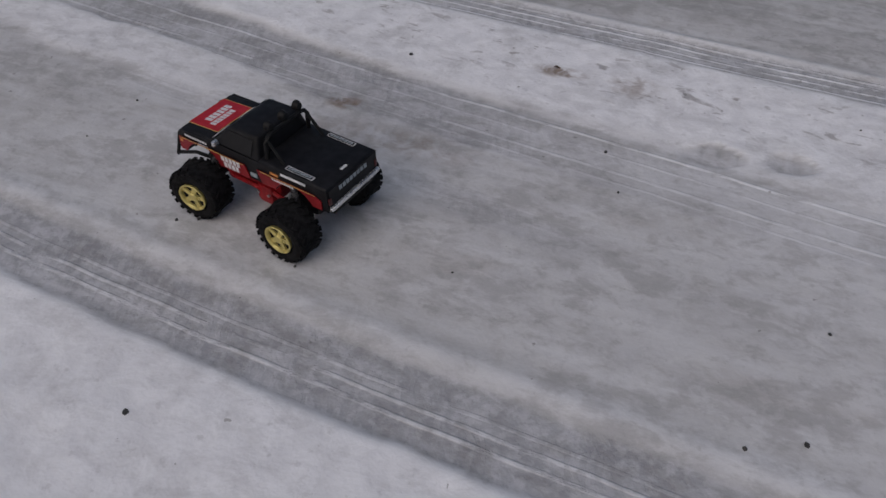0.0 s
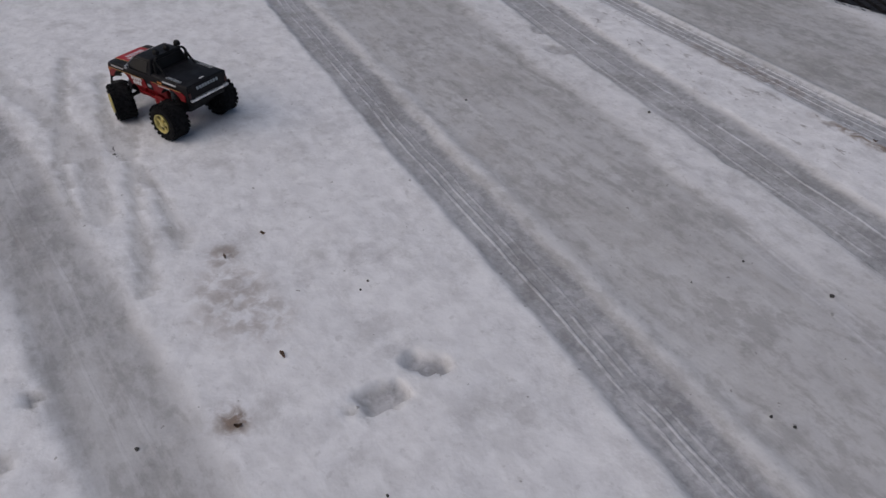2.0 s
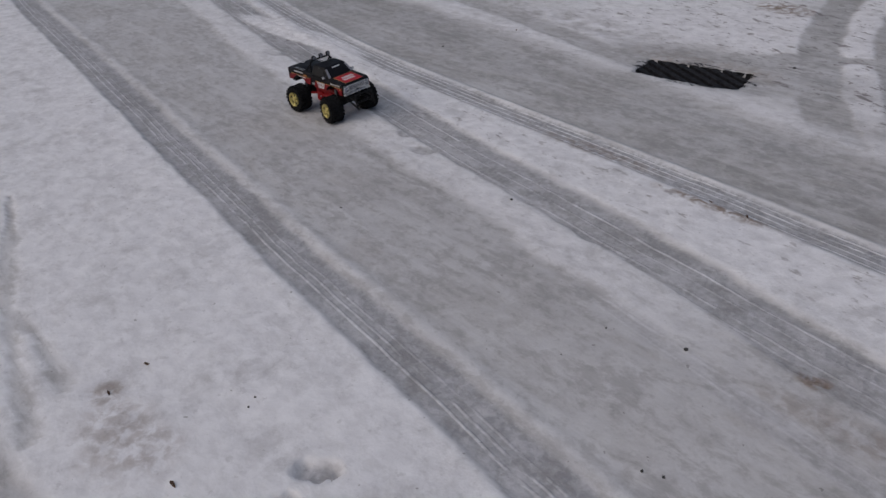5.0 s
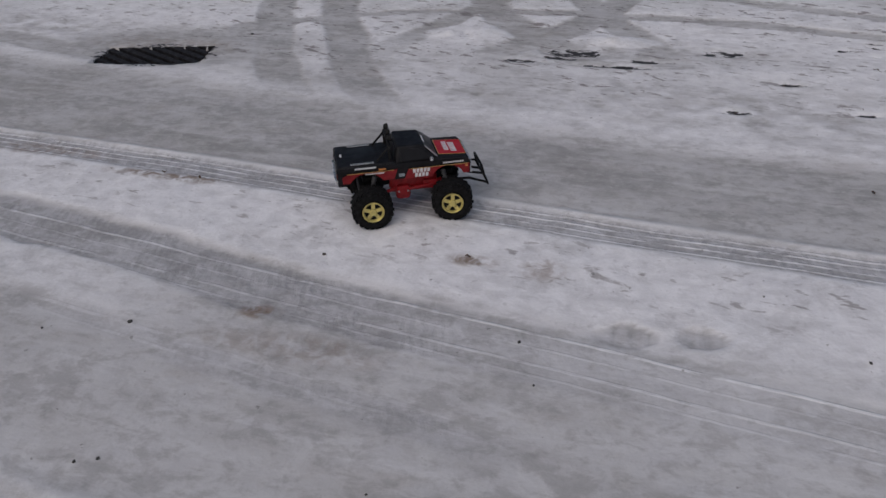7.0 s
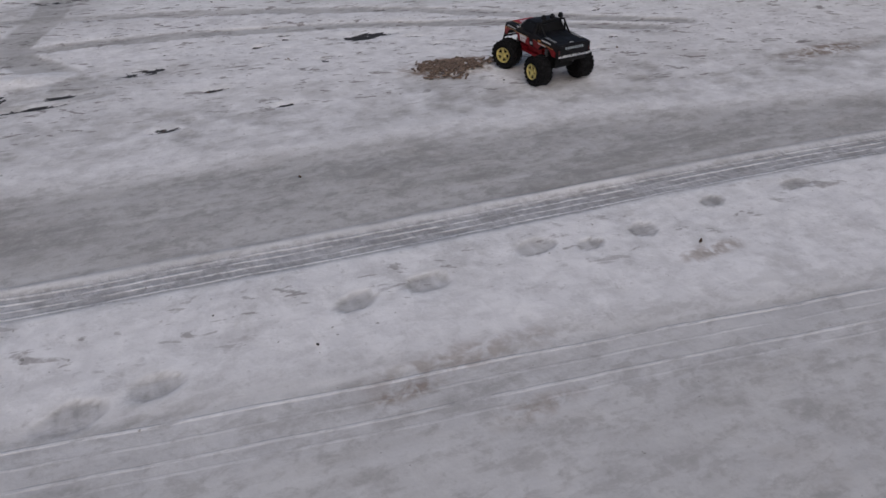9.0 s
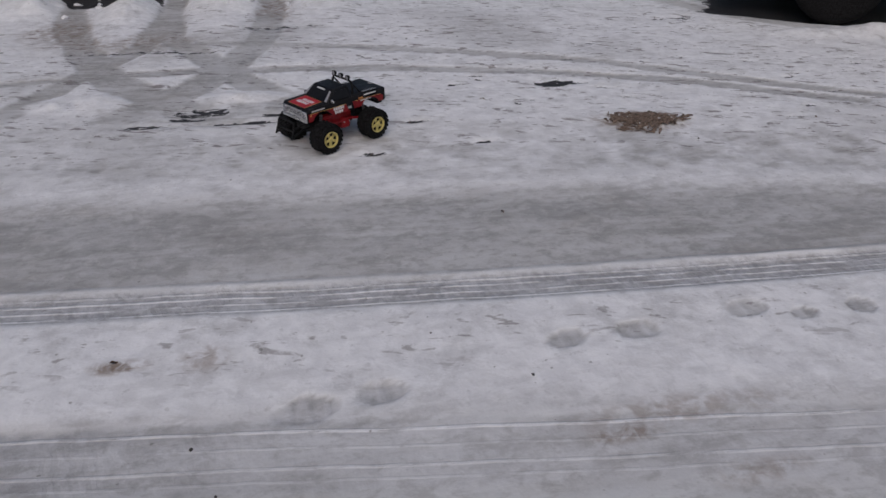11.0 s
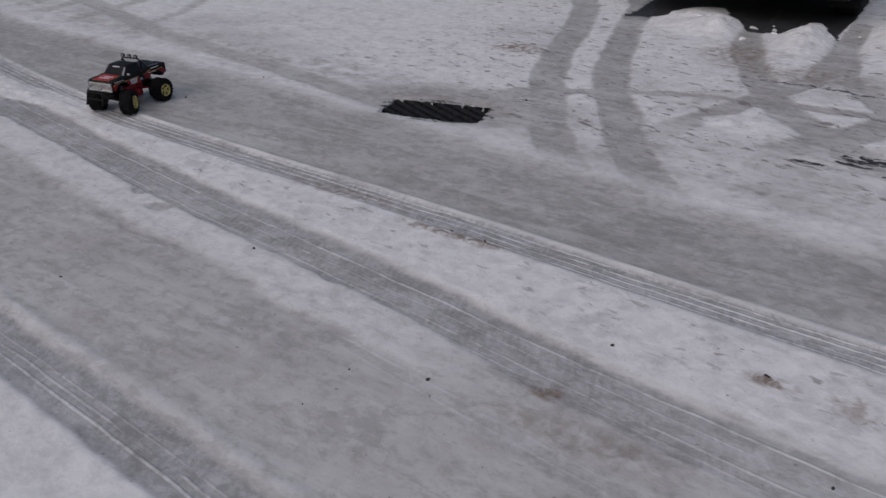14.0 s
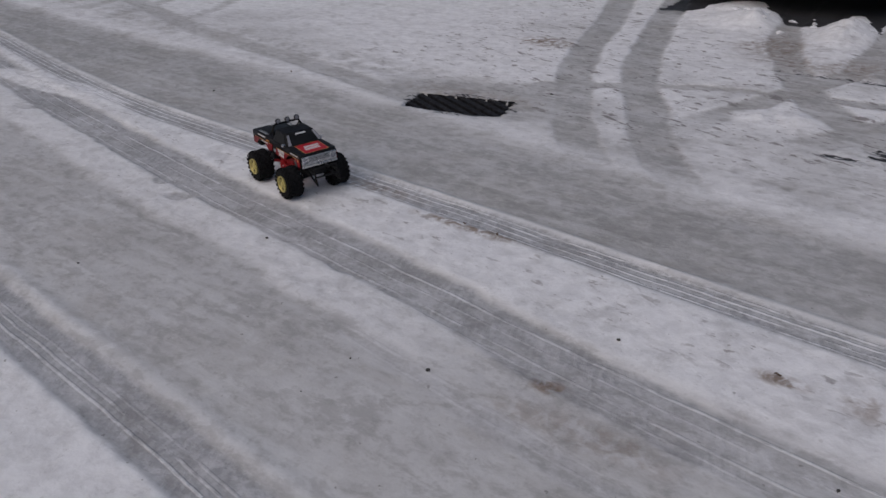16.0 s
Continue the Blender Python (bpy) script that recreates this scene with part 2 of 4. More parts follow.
def part(name, bm, mat, parent=None, label="", smooth=True, m=None):
    me = mesh_from(name, bm, mat)
    if smooth:
        me.shade_smooth()
        me.set_sharp_from_angle(angle=radians(38))
    ob = new(name, me)
    ob.parent = parent
    if m is not None:
        ob.matrix_basis = m
    return tagged(ob, label)


def empty(name, m, label, category, group="", kind=""):
    ob = new(name)
    ob.matrix_basis = m
    return tagged(ob, label, category, group, kind)


def box(bm, x0, x1, y0, y1, z0, z1, bev=0.0, seg=2):
    r = bmesh.ops.create_cube(bm, size=1.0)
    for v in r["verts"]:
        v.co = Vector(((x0 + x1) / 2 + v.co.x * (x1 - x0), (y0 + y1) / 2 + v.co.y * (y1 - y0), (z0 + z1) / 2 + v.co.z * (z1 - z0)))
    if bev:
        es = list({e for v in r["verts"] for e in v.link_edges})
        bmesh.ops.bevel(bm, geom=es, offset=bev, segments=seg, affect="EDGES", profile=0.5)
    return bm


def tube(bm, pts, r, n=8):
    """A round bar along a bent line."""
    rings = []
    pts = [Vector(p) for p in pts]
    for i, p in enumerate(pts):
        d = (pts[min(i + 1, len(pts) - 1)] - pts[max(i - 1, 0)]).normalized()
        a = d.cross(Vector((0, 0, 1)) if abs(d.z) < 0.9 else Vector((1, 0, 0))).normalized()
        c = d.cross(a)
        rings.append([bm.verts.new(p + r * (math.cos(2 * math.pi * k / n) * a + math.sin(2 * math.pi * k / n) * c)) for k in range(n)])
    for q, s in zip(rings, rings[1:]):
        for k in range(n):
            bm.faces.new((q[k], q[(k + 1) % n], s[(k + 1) % n], s[k]))
    bm.faces.new(rings[0][::-1]), bm.faces.new(rings[-1])
    return bm


def lathe(bm, prof, n=32, axis="y"):
    """A turned shape: prof holds (along the axle, radius)."""
    rings = []
    for a, r in prof:
        ring = []
        for k in range(n):
            c, s = math.cos(2 * math.pi * k / n) * r, math.sin(2 * math.pi * k / n) * r
            ring.append(bm.verts.new((c, a, s) if axis == "y" else (c, s, a)))
        rings.append(ring)
    for q, s in zip(rings, rings[1:]):
        for k in range(n):
            bm.faces.new((q[k], q[(k + 1) % n], s[(k + 1) % n], s[k]))
    bm.faces.new(rings[0][::-1]), bm.faces.new(rings[-1])
    return bm


def plate(bm, outline, t, frame_of):
    """A flat plate of any outline, t thick; frame_of turns (u, v, w) into a place."""
    a = [bm.verts.new(frame_of(u, v, 0)) for u, v in outline]
    b = [bm.verts.new(frame_of(u, v, t)) for u, v in outline]
    bm.faces.new(a[::-1]), bm.faces.new(b)
    for k in range(len(a)):
        j = (k + 1) % len(a)
        bm.faces.new((a[k], a[j], b[j], b[k]))
    return bm


def hull(bm, lo, hi):
    """A block between two four-cornered faces."""
    a = [bm.verts.new(p) for p in lo]
    b = [bm.verts.new(p) for p in hi]
    bm.faces.new(a[::-1]), bm.faces.new(b)
    for k in range(4):
        bm.faces.new((a[k], a[(k + 1) % 4], b[(k + 1) % 4], b[k]))
    return bm


def soften(bm, offset, seg=2):
    bmesh.ops.recalc_face_normals(bm, faces=bm.faces)
    bmesh.ops.bevel(bm, geom=list(bm.edges), offset=offset, segments=seg, affect="EDGES", profile=0.5)
    return bm


# ---- the ground: one sheet of snow, ice lanes, ruts, heaps ----
LATTICE = np.random.default_rng(7).random((257, 257))


def value_noise(x, y):
    xi, yi = np.floor(x).astype(int), np.floor(y).astype(int)
    u, v = x - xi, y - yi
    u, v = u * u * (3 - 2 * u), v * v * (3 - 2 * v)
    a, b = LATTICE[xi % 256, yi % 256], LATTICE[(xi + 1) % 256, yi % 256]
    c, d = LATTICE[xi % 256, (yi + 1) % 256], LATTICE[(xi + 1) % 256, (yi + 1) % 256]
    return (a * (1 - u) + b * u) * (1 - v) + (c * (1 - u) + d * u) * v


def fbm(x, y, scale, octaves=3, shift=0.0):
    """Cloudy noise from -1 to 1."""
    out, amp, tot = 0.0, 1.0, 0.0
    for k in range(octaves):
        out = out + amp * (value_noise(x * scale * 2**k + shift + 17 * k, y * scale * 2**k + 2 * shift + 5 * k) * 2 - 1)
        tot += amp
        amp *= 0.5
    return out / tot


def step(lo, hi, v):
    u = np.clip((v - lo) / (hi - lo), 0, 1)
    return u * u * (3 - 2 * u)


def bent(pts, x):
    """A smooth line y(x) through a few places."""
    px, py = np.array(pts, float).T
    gx = np.linspace(px[0], px[-1], 600)
    gy = np.interp(gx, px, py)
    k = np.hanning(41)
    gy = np.convolve(np.pad(gy, 20, mode="edge"), k / k.sum(), mode="valid")
    return np.interp(x, gx, gy)


LANE_FAR_NEAR = [(-14, 5.4), (-8, 3.6), (-5.6, 3.05), (-4.4, 2.83), (-3.3, 2.74), (-2.5, 2.69), (-1.9, 2.65), (-1.1, 2.57), (-0.4, 2.51), (0.2, 2.45), (0.8, 2.41), (1.5, 2.37), (2.6, 2.31), (6, 1.95), (14, 0.6)]
LANE_FAR_FAR = [(-14, 5.2), (-8, 4.35), (-6, 4.12), (-5, 4.03), (-3.9, 3.92), (-3.1, 3.80), (-2.5, 3.73), (-1.8, 3.63), (-1.0, 3.48), (-0.4, 3.42), (0.2, 3.38), (0.85, 3.31), (1.6, 3.21), (2.4, 3.08), (3.1, 2.93), (6, 2.45), (14, 1.1)]
RUT_MID = [(-14, 4.9), (-8, 3.35), (-4.7, 2.62), (-3.8, 2.46), (-3.0, 2.31), (-2.45, 2.23), (-1.95, 2.16), (-1.5, 2.10), (-1.1, 2.03), (-0.7, 1.97), (-0.2, 1.91), (0.3, 1.83), (0.6, 1.79), (1.6, 1.66), (3, 1.45), (6, 1.0), (14, -0.6)]
LANE_NEAR = [(-14, 2.9), (-8, 1.8), (-5, 1.43), (-4.1, 1.31), (-3.3, 1.21), (-2.75, 1.13), (-2.3, 1.09), (-1.95, 1.06), (-1.45, 0.99), (-0.95, 0.93), (-0.55, 0.90), (-0.2, 0.88), (1.0, 0.78), (3, 0.5), (6, 0.0), (14, -1.6)]
SIDE_RUT = [(-14, -2.2), (-6, -0.30), (-4.3, -0.165), (-3.5, -0.09), (-2.8, -0.03), (-2.2, 0.0), (-1.8, 0.02), (-1.0, 0.02), (2, -0.1)]
FAR_TRACKS = [  # old wheel tracks over the far snow: width, strength, line
    (0.115, 0.95, [(-4.3, 9.5), (-2.95, 7.1), (-2.66, 6.1), (-2.54, 5.5), (-2.34, 4.85), (-2.11, 4.35), (-1.95, 3.98), (-1.72, 3.65), (-1.4, 3.2)]),
    (0.115, 1.0, [(-3.4, 9.5), (-2.5, 7.3), (-2.3, 6.4), (-2.14, 5.65), (-2.02, 5.2), (-1.86, 4.77), (-1.66, 4.36), (-1.54, 4.08), (-1.40, 3.80), (-1.05, 3.3)]),
    (0.055, 0.85, [(-2.4, 4.5), (-2.0, 4.68), (-1.75, 4.8), (-1.45, 4.92), (-1.1, 4.98), (-0.8, 5.03), (-0.44, 5.03), (0.1, 5.02), (0.6, 4.96), (1.05, 4.88), (1.61, 4.74), (2.3, 4.48), (3.2, 3.95)]),
    (0.09, 0.9, [(-1.62, 3.6), (-1.42, 4.1), (-1.28, 4.5), (-1.11, 4.92), (-0.95, 5.25), (-0.8, 5.6), (-0.72, 6.3), (-0.68, 7.4)]),
    (0.115, 0.95, [(-0.36, 4.30), (-0.68, 4.66), (-0.9, 4.96), (-1.1, 5.45), (-1.3, 6.05), (-1.45, 6.7), (-1.5, 8.0)]),
    (0.10, 0.9, [(-0.69, 6.4), (-0.65, 5.81), (-0.44, 5.39), (-0.26, 5.04), (-0.09, 4.73), (0.16, 4.25)]),
    (0.11, 0.9, [(-0.78, 4.25), (-0.42, 4.75), (-0.21, 5.19), (-0.04, 5.72), (0.03, 6.69), (0.0, 7.8)]),
]
SIDE_TRACKS = [  # fainter tracks
    (0.10, 0.80, [(-9, 5.7), (-8.1, 5.25), (-5.6, 4.42), (-4.05, 4.13), (-3.0, 3.88)]),
    (0.055, 0.80, [(-0.46, 5.66), (-0.1, 5.58), (0.29, 5.5), (0.72, 5.39), (1.13, 5.25), (1.71, 5.03), (2.06, 4.86), (2.72, 4.43), (3.4, 4.0)]),
    (0.10, 0.55, [(2.4, 9), (2.9, 7.2), (3.6, 5.9), (4.6, 5.0)]),
    (0.07, 0.75, [(-7.5, 6.2), (-6.9, 5.3), (-6.7, 4.4)]),
    (0.07, 0.75, [(-8.3, 6.6), (-7.6, 5.5), (-7.3, 4.6)]),
    (0.06, 0.65, [(-6.6, 6.0), (-6.1, 5.1), (-5.9, 4.3)]),
    (0.05, 0.40, [(-4.4, -0.05), (-3.75, 0.16), (-3.35, 0.22), (-2.9, 0.16)]),
    (0.022, 0.60, [(-4.1, 0.62), (-3.7, 0.50), (-3.3, 0.36), (-2.75, 0.24), (-2.45, 0.18)]),
    (0.022, 0.55, [(-3.95, 0.42), (-3.6, 0.34), (-3.3, 0.33), (-2.85, 0.36), (-2.6, 0.34)]),
    (0.022, 0.5, [(-4.2, 0.32), (-3.7, 0.2), (-3.3, 0.12), (-2.9, 0.08)]),
]
SOIL = [  # brown stains: x, y, half sizes, strength
    (1.83, 3.87, 0.23, 0.13, 1.3), (-2.25, 0.38, 0.20, 0.12, 0.42), (-1.885, 0.213, 0.05, 0.04, 0.9), (-2.49, 0.41, 0.06, 0.05, 0.6),
    (-1.02, 1.905, 0.07, 0.035, 0.9), (-0.85, 1.78, 0.3, 0.06, 0.4), (-2.47, 2.74, 0.35, 0.05, 0.55), (-1.75, 2.62, 0.3, 0.035, 0.85), (-2.85, 5.42, 0.22, 0.12, 0.9),
    (3.75, 3.3, 0.35, 0.08, 0.8), (-0.46, 2.29, 0.08, 0.03, 0.9), (-0.23, 2.30, 0.07, 0.06, 0.55), (0.83, 1.79, 0.10, 0.03, 0.7), (-0.95, 5.75, 0.5, 0.2, 0.55), (0.12, 6.6, 0.25, 0.35, 0.7),
    (-1.35, 6.1, 0.3, 0.3, 0.6), (1.95, 2.0, 0.12, 0.04, 0.7), (1.1, 1.62, 0.12, 0.04, 0.5), 
    (-2.72, 4.1, 0.5, 0.14, 0.35), (1.0, 1.85, 0.25, 0.05, 0.45), 
]
PUDDLES = [  # bare wet asphalt: x, y, half sizes, strength
    (-4.28, -0.31, 0.13, 0.06, 1.0), (-3.58, -0.36, 0.14, 0.075, 1.2), (-4.6, -0.40, 0.14, 0.06, 1.0), (0.40, 4.44, 0.11, 0.04, 0.72), (-0.6, 5.45, 0.22, 0.02, 0.7),
    (-0.36, 4.34, 0.13, 0.07, 0.74), (-0.17, 4.17, 0.20, 0.022, 0.9), (0.02, 4.27, 0.08, 0.025, 0.85), (0.70, 4.05, 0.06, 0.018, 0.9), (-0.42, 4.25, 0.1, 0.02, 0.8),
    (-0.62, 4.17, 0.11, 0.025, 0.75), (1.61, 4.53, 0.12, 0.05, 1.0), (-3.68, -0.50, 0.17, 0.12, 0.85), (-4.4, -0.55, 0.22, 0.13, 0.7), (-4.1, -0.85, 0.3, 0.15, 0.75),
    (0.96, 3.74, 0.05, 0.014, 0.8), (0.42, 3.67, 0.05, 0.02, 0.75), (-5.2, -0.8, 0.35, 0.16, 0.65), (-3.4, -0.8, 0.25, 0.16, 0.85), (3.0, 5.9, 0.2, 0.05, 0.6),
    (-3.28, 0.30, 0.06, 0.02, 0.55), (-0.1, 6.0, 0.4, 0.05, 0.6), (-0.9, 5.5, 0.35, 0.03, 0.62),
]
PRINTS = [  # pressed shoe soles: x, y, half length, half width, turn, depth
    (0.05, 2.035, 0.080, 0.050, 12, 0.008), (0.25, 2.06, 0.064, 0.042, 8, 0.009), (0.81, 2.19, 0.085, 0.045, 8, 0.008), (1.03, 2.2, 0.07, 0.042, 5, 0.009),
    (1.43, 2.24, 0.07, 0.04, 4, 0.007), (1.60, 2.18, 0.05, 0.03, 0, 0.005), (1.80, 2.19, 0.06, 0.042, 5, 0.008), (2.14, 2.25, 0.06, 0.035, 0, 0.006), (2.5, 2.23, 0.06, 0.035, 0, 0.006),
    (-1.76, 0.705, 0.06, 0.045, 60, 0.022), (-1.75, 0.545, 0.07, 0.048, 80, 0.020), (-2.06, -0.29, 0.05, 0.03, 40, 0.010), (-2.21, -0.18, 0.04, 0.025, 0, 0.010),
    (-3.25, 2.28, 0.08, 0.04, 20, 0.006), (-3.05, 2.2, 0.07, 0.04, 20, 0.007), (-4.9, 2.55, 0.09, 0.04, 10, 0.006),
]
HEAPS = [  # shovelled snow between wheel paths: x, y, half sizes, height
    (-1.92, 6.75, 0.33, 0.80, 0.13), (-1.68, 6.6, 0.20, 0.55, 0.12), (-1.02, 6.5, 0.20, 0.80, 0.17), (-0.34, 6.8, 0.26, 0.90, 0.26), (0.42, 7.0, 0.30, 1.0, 0.26), (4.3, 5.35, 0.7, 0.16, 0.07),
    (-1.0, 4.55, 0.26, 0.16, 0.02), (-0.12, 4.55, 0.22, 0.10, 0.045), (-5.2, 2.9, 0.8, 0.12, 0.02),
]
# dark slots melted through the crust in the far snow
SLOTS = [(rng_x, rng_y, half, 0.008 + 0.0015 * (k % 5), turn) for rng_x, rng_y, half, turn, k in
         ((0.15 + 3.6 * a, 3.75 + 3.2 * b, 0.022 + 0.055 * c * c, -24 + 26 * d, k) for k, (a, b, c, d) in enumerate(np.random.default_rng(23).random((95, 4))))]


def near_line(x, y, pts):
    best = np.full(np.shape(x), 9.0)
    for (ax, ay), (bx, by) in zip(pts, pts[1:]):
        dx, dy = bx - ax, by - ay
        u = np.clip(((x - ax) * dx + (y - ay) * dy) / (dx * dx + dy * dy), 0, 1)
        best = np.minimum(best, np.hypot(x - ax - u * dx, y - ay - u * dy))
    return best


def spot(x, y, cx, cy, rx, ry, turn=0.0):
    c, s = math.cos(radians(turn)), math.sin(radians(turn))
    dx, dy = x - cx, y - cy
    return np.hypot((c * dx + s * dy) / rx, (c * dy - s * dx) / ry)


def ground_fields(x, y):
    """Height and surface masks of the ground at any places."""
    x, y = np.asarray(x, float), np.asarray(y, float)
    wob, wide, small = fbm(x, y, 3.0, 3), fbm(x, y, 0.7, 3, 40), fbm(x, y, 12.0, 3, 11)
    ya, yb, yc, yd, ye = (bent(p, x) for p in (LANE_FAR_NEAR, LANE_FAR_FAR, RUT_MID, LANE_NEAR, SIDE_RUT))
    tread, across = np.zeros_like(x), np.zeros_like(x)
    # far lane
    da, db = y - ya + 0.012 * wob, yb - y + 0.07 * wob
    lane = step(-0.005, 0.035, da) * step(-0.04, 0.22, db)
    ice = lane * (0.86 + 0.12 * wide)
    ridge = np.exp(-((da - 0.172) / 0.022) ** 2) * np.clip(0.85 + 0.35 * wob, 0, 1)
    ice = ice * (1 - 0.92 * ridge)
    ta = step(0.0, 0.02, da) * step(0.17, 0.15, da)
    tread = np.maximum(tread, ta)
    # near lane, from the outer rut to the middle rut
    dd = y - yd + 0.012 * wob + 0.010 * small
    dc = y - yc + 0.014 * wob + 0.012 * small
    dc = dc - 0.035 * step(-0.9, -1.7, x)
    right = step(-1.2, 0.6, x)
    far_rim = step(0.15 + 0.12 * right, 0.11 - 0.10 * right, dc)
    lane = step(-0.008, 0.02, dd) * far_rim
    core = lane * (0.66 + 0.16 * wide + 0.05 * wob - 0.12 * right * step(0.9, 0.4, np.abs(dc)))
    td = step(0.0, 0.02, dd) * step(0.205, 0.18, dd)
    core = core + 0.28 * td * lane
    ridge_d = np.exp(-((dd - 0.235) / 0.03) ** 2) * np.clip(0.85 + 0.5 * wob, 0, 1)
    core = core * (1 - 0.62 * ridge_d)
    left = step(-0.85, -1.9, x)
    strip = left * step(-0.36, -0.28, dc + 0.05 * (1 - left) + 0.03 * wob) * step(-0.105, -0.125, dc)
    core = core * (1 - 0.80 * strip)
    tc = step(-0.125, -0.105, dc) * step(0.13, 0.105, dc)
    core = np.maximum(core, tc * (0.86 - 0.32 * right + 0.22 * wob + 0.10 * small))
    tread = np.maximum(tread, np.maximum(td * lane, (0.8 - 0.45 * right) * tc))
    near_rut = step(-0.40, -0.37, dc) * step(-0.28, -0.31, dc) * step(-1.9, -1.5, x) * step(0.0, -0.4, x)
    core = core * (1 - 0.2 * near_rut) + 0.25 * near_rut
    tread = np.maximum(tread, 0.6 * near_rut)
    ice = np.maximum(ice, core)
    # side rut
    de = np.abs(y - ye + 0.02 * wob + 0.015 * small)
    te = step(0.165, 0.10, de) * step(1.0, -1.2, x)
    ice = np.maximum(ice, te * (0.74 + 0.3 * wide + 0.45 * wob + 0.2 * small + 0.2 * step(-2.8, -3.8, x)))
    tread = np.maximum(tread, te * np.clip(0.3 + step(-3.1, -3.7, x) * (0.6 + 0.8 * wob), 0, 1))
    across = np.where(y < (yd + ye) / 2, 3 + y - ye, np.where(y < (yd + 0.9 * yc) / 1.9, y - yd, np.where(y < (yc + ya) / 2, 2 + y - yc, 1 + y - ya))) + 0.004 * wob
    # old crossing tracks
    for n, (w, k, pts) in enumerate(FAR_TRACKS + SIDE_TRACKS):
        keep = step(-0.25, 0.2, y - yb) * (0.55 + 0.45 * step(4.1, 4.75, y + 0.3 * wob)) if n in (3, 4, 5, 6) else step(-0.25, 0.2, y - yb) if n < 3 else 1.0
        ice = np.maximum(ice, keep * k * (0.86 + 0.16 * wob + 0.12 * small) * step(w * 1.15, w * 0.85, near_line(x, y, pts) + 0.020 * wob + 0.022 * small))
    # trampled, patchy snow
    far = step(0.05, 0.5, y - yb)
    ice = np.maximum(ice, far * step(0.1, 0.7, wide + 0.3 * wob) * 0.4)
    ice = np.maximum(ice, 0.75 * step(1.25, 0.7, spot(x, y, -2.62, 4.08, 0.8, 0.36, 8) + 0.25 * wob))
    ice = np.maximum(ice, (0.34 + 0.4 * wob) * step(1.3, 0.6, spot(x, y, -1.3, 3.95, 1.7, 0.42) + 0.2 * wob))
    ice = np.maximum(ice, (0.2 + 0.4 * wob) * step(1.3, 0.6, spot(x, y, -0.7, 6.0, 1.0, 0.7) + 0.3 * wob))
    ice = np.maximum(ice, (0.45 + 0.55 * small + 0.2 * wob) * step(1.3, 0.5, spot(x, y, -0.05, 4.33, 0.95, 0.20, 4) + 0.3 * wob))
    ice = np.maximum(ice, (0.30 + 0.6 * small + 0.3 * wob) * step(0.45, 0.1, np.abs(y - yb - 0.35)))
    # wet asphalt, brown soil, and shade painted in below the cars
    wet_shade, dirt = np.zeros_like(x), np.zeros_like(x)
    for cx, cy, rx, ry, k in PUDDLES:
        wet_shade = np.maximum(wet_shade, 0.8 * k * step(1.4, 0.3, spot(x, y, cx, cy, 1.35 * rx, 1.35 * ry) + 0.35 * small))
    for cx, cy, rx, ry, turn in SLOTS:
        d = spot(x, y, cx, cy, rx, ry, turn)
        wet_shade = np.maximum(wet_shade, 0.66 * step(1.5, 0.5, d + 0.45 * small) * step(0.12, 0.3, y - yb))
    for cx, cy, turn in ((-1.58, 9.35, 88), (5.92, 5.61, 150)):  # bare ground under the parked cars, near-black to paint in their shade too
        wet_shade = np.maximum(wet_shade, 1.2 * step(1.06, 0.94, np.maximum(spot(x, y, cx, cy, 2.45, 99, turn), spot(x, y, cx, cy, 99, 0.86, turn)) + 0.05 * wob))
    shore = np.interp(x, [-3.35, -3.17, -3.0, -2.8, -2.6, -2.47, -2.28, -2.1, -1.9], [-0.6, -0.25, -0.26, -0.29, -0.29, -0.39, -0.49, -0.68, -1.1])
    wet_shade = np.maximum(wet_shade, step(-0.01, 0.03, shore - y + 0.03 * wob) * step(-3.3, -3.2, x) * 1.2)
    slush = step(-3.15, -3.5, x) * step(-0.36, -0.55, y - 0.1 * (x + 3.3) + 0.1 * wob)
    wet_shade = np.maximum(wet_shade, slush * step(-0.12, 0.25, small + 0.4 * wob) * 0.78)
    wet_shade = np.maximum(wet_shade, 0.5 * step(1.3, 0.9, spot(x, y, -2.66, 3.93, 0.36, 0.19, 13) + 0.2 * wob))
    for cx, cy, rx, ry, k in SOIL:
        dirt = np.maximum(dirt, k * step(1.4, 0.4, spot(x, y, cx, cy, rx, ry) + 0.35 * small))
    streak = np.clip(far * step(-4.6, -3.0, x) * (0.55 + 0.6 * wide) + 0.35 * step(-3.0, -3.6, x) * step(-0.2, -0.5, y), 0, 1)
    streak = streak + 0.3 * step(0.3, -0.1, np.abs(y - ya + 0.15) - 0.1)
    # height
    snow = 1 - np.clip(ice, 0, 1)
    z = 0.006 * snow - 0.003 * (1 - snow) + 0.005 * snow * wob + 0.003 * small * snow + 0.012 * wide * far
    z = z + 0.005 * ridge + 0.002 * ridge_d * lane
    z = z - 0.016 * np.clip(wet_shade, 0, 1) + 0.022 * slush * (1 - wet_shade) * (0.6 + small)
    for cx, cy, a, b, turn, depth in PRINTS:
        pit = depth >= 0.0095
        d = spot(x, y, cx, cy, a, b, turn) + (0.9 if pit else 0.45) * small + (0.4 * wob if pit else 0.1 * wob)
        cu = math.cos(radians(turn)) * (x - cx) + math.sin(radians(turn)) * (y - cy)
        bars = 0.5 if pit else 0.5 + 0.5 * np.sin(cu * 2 * math.pi / 0.048)
        z = z - depth * step(1.05, 0.9 if pit else 0.75, d) * (1.0 if pit else 0.6 + 0.4 * bars)
